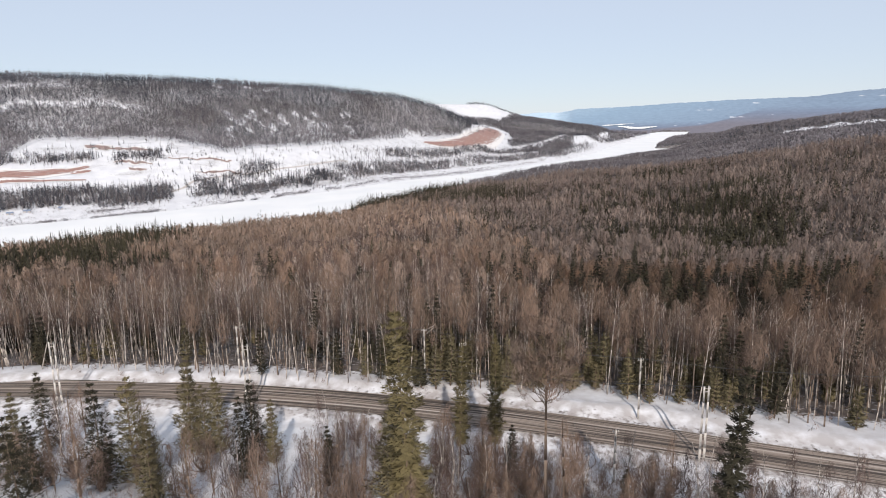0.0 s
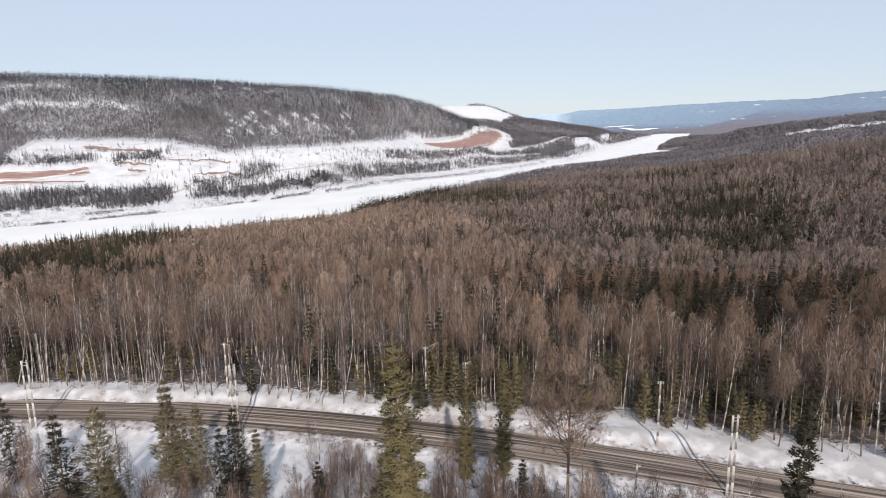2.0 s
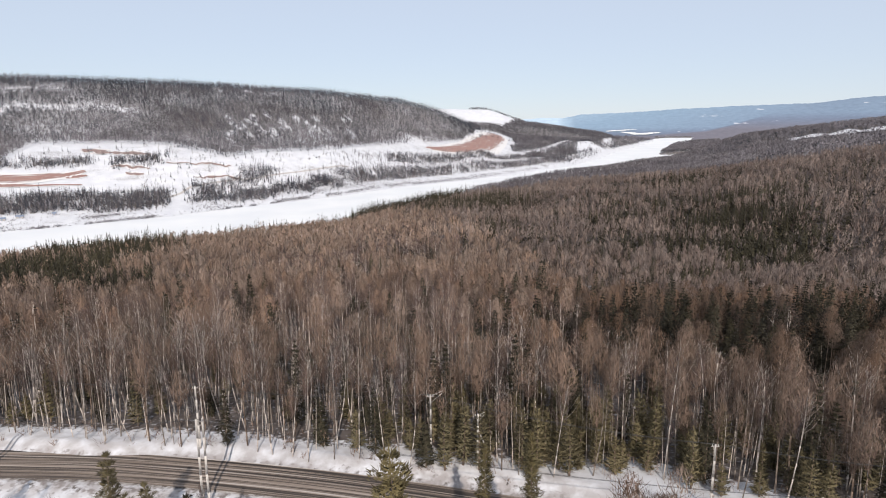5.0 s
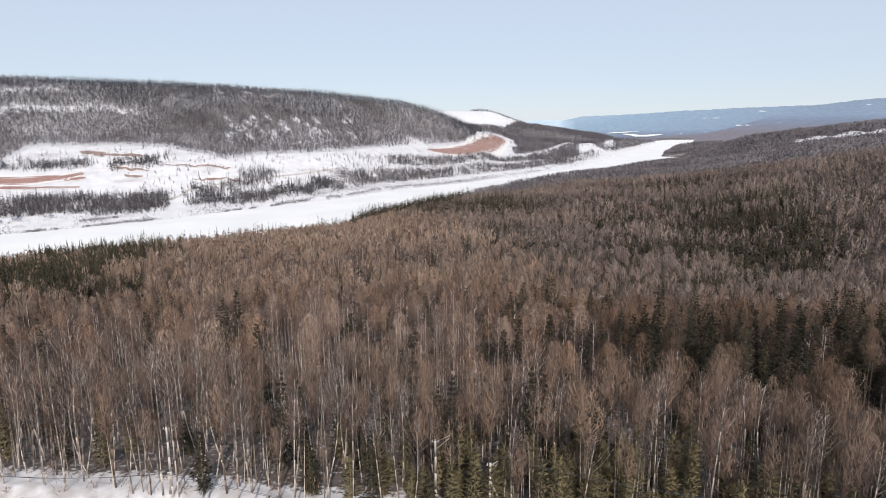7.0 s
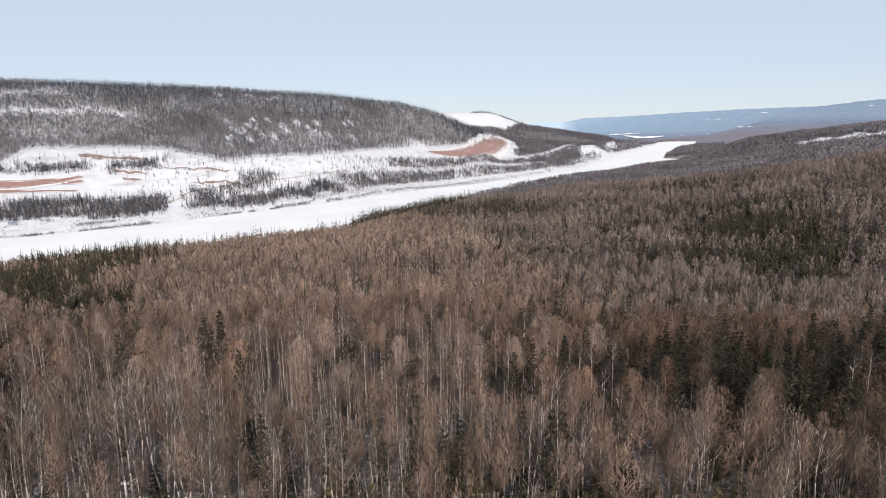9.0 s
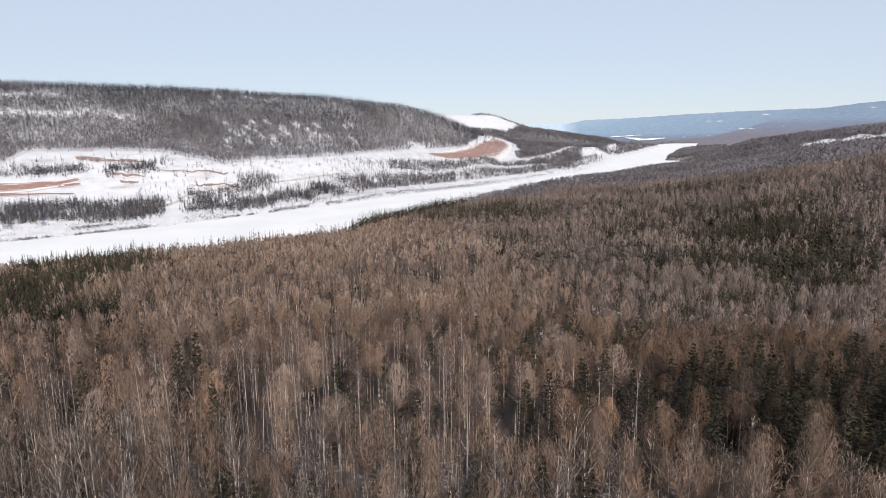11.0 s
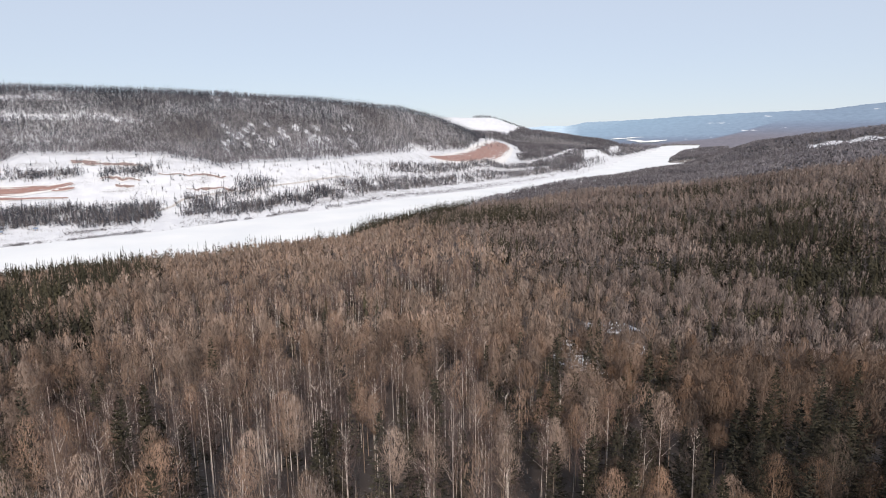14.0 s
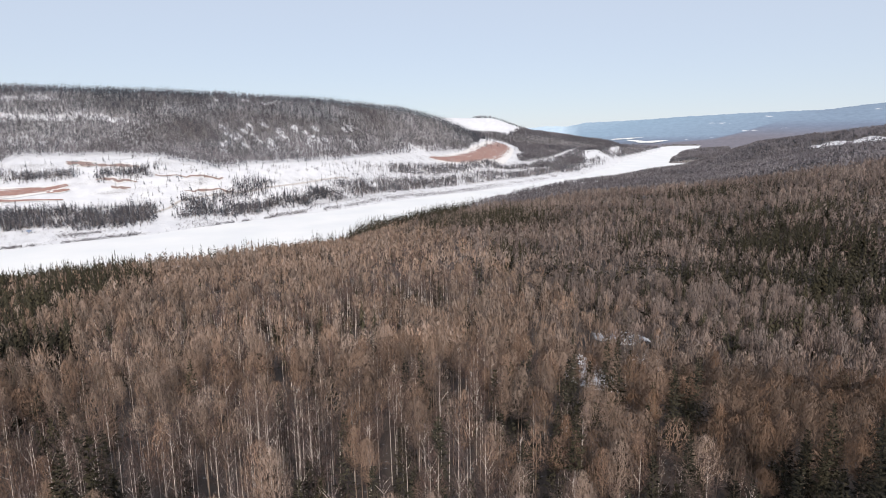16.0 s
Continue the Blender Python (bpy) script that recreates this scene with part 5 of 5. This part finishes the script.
    def draw():
        a = math.radians(rng.uniform(-37, 37))
        r = float(along(ROAD_EDGE, math.degrees(a))) - 5 - 42 * rng.random() ** 0.7
        return r * math.sin(a), r * math.cos(a)

    for x, y in spaced(430, 1.35, draw):
        az = math.degrees(math.atan2(x, y))
        back = float(along(ROAD_EDGE, az)) - math.hypot(x, y)
        if az < -12 and rng.random() < 0.65 or back < 14 and rng.random() < 0.4:
            continue
        dice = rng.random()
        if back > 15 and dice < 0.28:
            at(larches[int(rng.integers(3))], x, y, rng.uniform(6, 11), 12, "larches above the road")
        elif back > 12 and dice < 0.50:
            at(birches[int(rng.integers(2))], x, y, rng.uniform(6, 11), 12, "birches above the road")
        else:
            at(shrubs[int(rng.integers(2))], x, y, rng.uniform(2.5, 6.5), 4, "shrubs above the road")


foreground()


def roadside_brush():
    x, y = scatter(40, 92, -38, 38, 0.45)
    az = np.degrees(np.arctan2(x, y))
    back = along(ROAD_EDGE, az) - np.hypot(x, y)
    ok = (back > 3.5 + 2 * waves(x, y, 4, 61)) & (waves(x, y, 6, 62) + rng.normal(0, 0.35, len(x)) > np.where(az < -12, 0.2, np.where(az > 10, -0.4, 0.05)))
    x, y = x[ok], y[ok]
    p = np.stack([x, y, ground_z(x, y)], -1)
    h = 0.8 + 3.4 * rng.random(len(x)) ** 1.3
    stuff("brush", [(bare_crowns(p, h, 70, 0.032, 1.0, 0.0 * h, 0.3 + h * 0.32, 1.4), M_BRUSH, np.repeat(rng.random(len(x)), 70))], "brown leafless brush on the snowy slope above the road", "brush")


roadside_brush()


# ---- power poles along the road ----
M_POLE = material("weathered_pole_wood", (0.62, 0.585, 0.55), (0.50, 0.47, 0.44), 1.5, 0.85, c3=(0.43, 0.40, 0.375), each=0.15)
M_GLASS = material("insulator_ceramic", (0.55, 0.56, 0.55), (0.45, 0.45, 0.44), 3.0, 0.3)
M_WIRE = material("cable", (0.08, 0.08, 0.085), (0.11, 0.11, 0.11), 1.0, 0.5)


def round_part(name, points, radii, mat, parent, sides=10, label=""):
    sets = [tube(points, radii, sides)]
    for end, r in ((0, radii[0]), (-1, radii[-1])):
        c = np.asarray(points[end], float)
        inner = np.asarray(points[1 if end == 0 else -2], float)
        d = (c - inner) / np.linalg.norm(c - inner)
        sets.append(tube([c, c + d * 0.01], [r, 0.001], sides))
    return part(name, tri_mesh(name, [(joined(sets), mat)]), parent, label)


def power_pole(x, y, h, label, posts=((0, 0),), arm=0.0, brace=False, lean=(0, 0)):
    root = new("power_pole")
    root.matrix_basis = pose(x, y, float(ground_z(x, y)[0]))
    for dx, dy in posts:
        z = np.linspace(-0.5, h, 6)
        pts = np.stack([dx + lean[0] * z / h + 0.02 * np.sin(z), dy + lean[1] * z / h, z], -1)
        round_part("post", pts, 0.17 - 0.05 * np.clip(z / h, 0, 1), M_POLE, root)
    if len(posts) > 1:
        (ax, ay), (bx, by) = posts[0], posts[1]
        for f in (0.93,):
            round_part("tie_beam", [(ax + lean[0] * f - 0.1, ay, h * f), (bx + lean[0] * f + 0.1, by, h * f)], [0.06, 0.06], M_POLE, root, 6)
    if arm:
        tip = np.array([lean[0] + arm, lean[1] - 0.2, h + abs(arm) * 0.35])
        round_part("arm", [(lean[0], lean[1], h - 0.3), tip], [0.045, 0.035], M_POLE, root, 8)
        round_part("arm_stay", [(lean[0], lean[1], h - 1.3), tip * 0.98 + np.array([0, 0, -0.1])], [0.03, 0.03], M_POLE, root, 6)
    bar = round_part("crossarm", [(lean[0] - 0.5, lean[1], h - 0.3), (lean[0] + 0.5, lean[1], h - 0.3)], [0.045, 0.045], M_POLE, root, 6)
    for off in (-0.35, 0.35):
        z = h - 0.25
        round_part("insulator", [(lean[0] + off, lean[1], z), (lean[0] + off, lean[1], z + 0.12), (lean[0] + off, lean[1], z + 0.24)], [0.05, 0.07, 0.03], M_GLASS, bar, 8, "pale ceramic insulator")
    if brace:
        round_part("brace", [(2.6, 0.6, -0.4), (lean[0] * 0.7, 0, h * 0.72)], [0.11, 0.09], M_POLE, root)
    return tagged(root, label, "power pole", "power poles along the road")


FAR_SIDE = ((-114, 124, 10.0), (-75.3, 119.8, 9.6), (-38, 112.2, 10.0), (-3.0, 106.2, 10.4), (31.4, 93.8, 10.2), (72, 84, 10.0))
for (x, y, h), arm in zip(FAR_SIDE, (0, 0, 1.6, 1.7, 0, 0)):
    power_pole(x, y, h, "grey wooden power pole in the roadside snow bank", arm=arm)
power_pole(3.5, 104.6, 8.2, "short grey wooden pole with a side brace", arm=0.9, brace=True)
NEAR_SIDE = ((-66.6, 103.0, 11.6), (-32.2, 98.6, 12.4), (36.6, 81.3, 11.2))
for x, y, h in NEAR_SIDE:
    power_pole(x, y, h, "double grey wooden power pole beside the road", posts=((-0.40, 0), (0.32, 0.2)))
power_pole(22.8, 76.5, 7.6, "old dark wooden post without wires")


def cable(a, b, sag):
    t = np.linspace(0, 1, 14)
    p = np.asarray(a)[None] * (1 - t)[:, None] + np.asarray(b)[None] * t[:, None]
    p[:, 2] -= sag * 4 * t * (1 - t)
    ob = new("overhead_cable", tri_mesh("overhead_cable", [(tube(p, np.full(14, 0.022), 4), M_WIRE)]))
    return tagged(ob, "thin dark overhead cable between power poles", "cable", "overhead cables")


for line, sag in ((FAR_SIDE, 0.9), (NEAR_SIDE, 1.3)):
    for (ax, ay, ah), (bx, by, bh) in zip(line, line[1:]):
        za, zb = float(ground_z(ax, ay)[0]) + ah, float(ground_z(bx, by)[0]) + bh
        for off in (-0.35, 0.35):
            cable((ax + off, ay, za), (bx + off, by, zb), sag)


# ---- sheds on the far bank ----
M_BLUE = material("blue_paint", (0.13, 0.18, 0.27), (0.18, 0.22, 0.30), 0.3, 0.5)
M_BOARD = material("grey_boards", (0.40, 0.38, 0.37), (0.30, 0.28, 0.27), 0.3, 0.9)


def box_mesh(name, sx, sy, z0, z1, mat, ridge=0.0):
    bm = bmesh.new()
    lo = [bm.verts.new((x * sx / 2, y * sy / 2, z0)) for x, y in ((-1, -1), (1, -1), (1, 1), (-1, 1))]
    hi = [bm.verts.new((x * sx / 2, y * sy / 2, z1)) for x, y in ((-1, -1), (1, -1), (1, 1), (-1, 1))]
    bm.faces.new(lo[::-1])
    for i in range(4):
        bm.faces.new((lo[i], lo[(i + 1) % 4], hi[(i + 1) % 4], hi[i]))
    if ridge:
        a, b = bm.verts.new((-sx / 2, 0, z1 + ridge)), bm.verts.new((sx / 2, 0, z1 + ridge))
        for f in ((hi[0], hi[1], b, a), (hi[2], hi[3], a, b), (hi[1], hi[2], b), (hi[3], hi[0], a)):
            bm.faces.new(f)
    else:
        bm.faces.new(hi)
    me = bpy.data.meshes.new(name)
    bm.to_mesh(me)
    bm.free()
    me.materials.append(mat)
    return me


for az, d, length in ((-35.2, 66, 7), (-34.3, 63, 8), (-33.2, 68, 9), (-31.0, 70, 5)):
    sx, sy = on_flat(az, d)
    shed = new("shed")
    shed.matrix_basis = pose(float(sx), float(sy), float(ground_z(sx, sy)[0]) - 0.2, 0, 0, 24)
    part("wall", box_mesh("wall", length, 5, 0, 2.6, M_BOARD), shed)
    part("roof", box_mesh("roof", length + 0.8, 5.8, 2.6, 2.85, M_BLUE, 1.5), shed, "blue metal roof")
    part("door", box_mesh("door", 1.6, 5.1, 0.1, 2.1, M_BLUE), shed, "blue door")
    tagged(shed, "low blue-roofed shed on the snowy river bank", "shed", "sheds on the far bank")
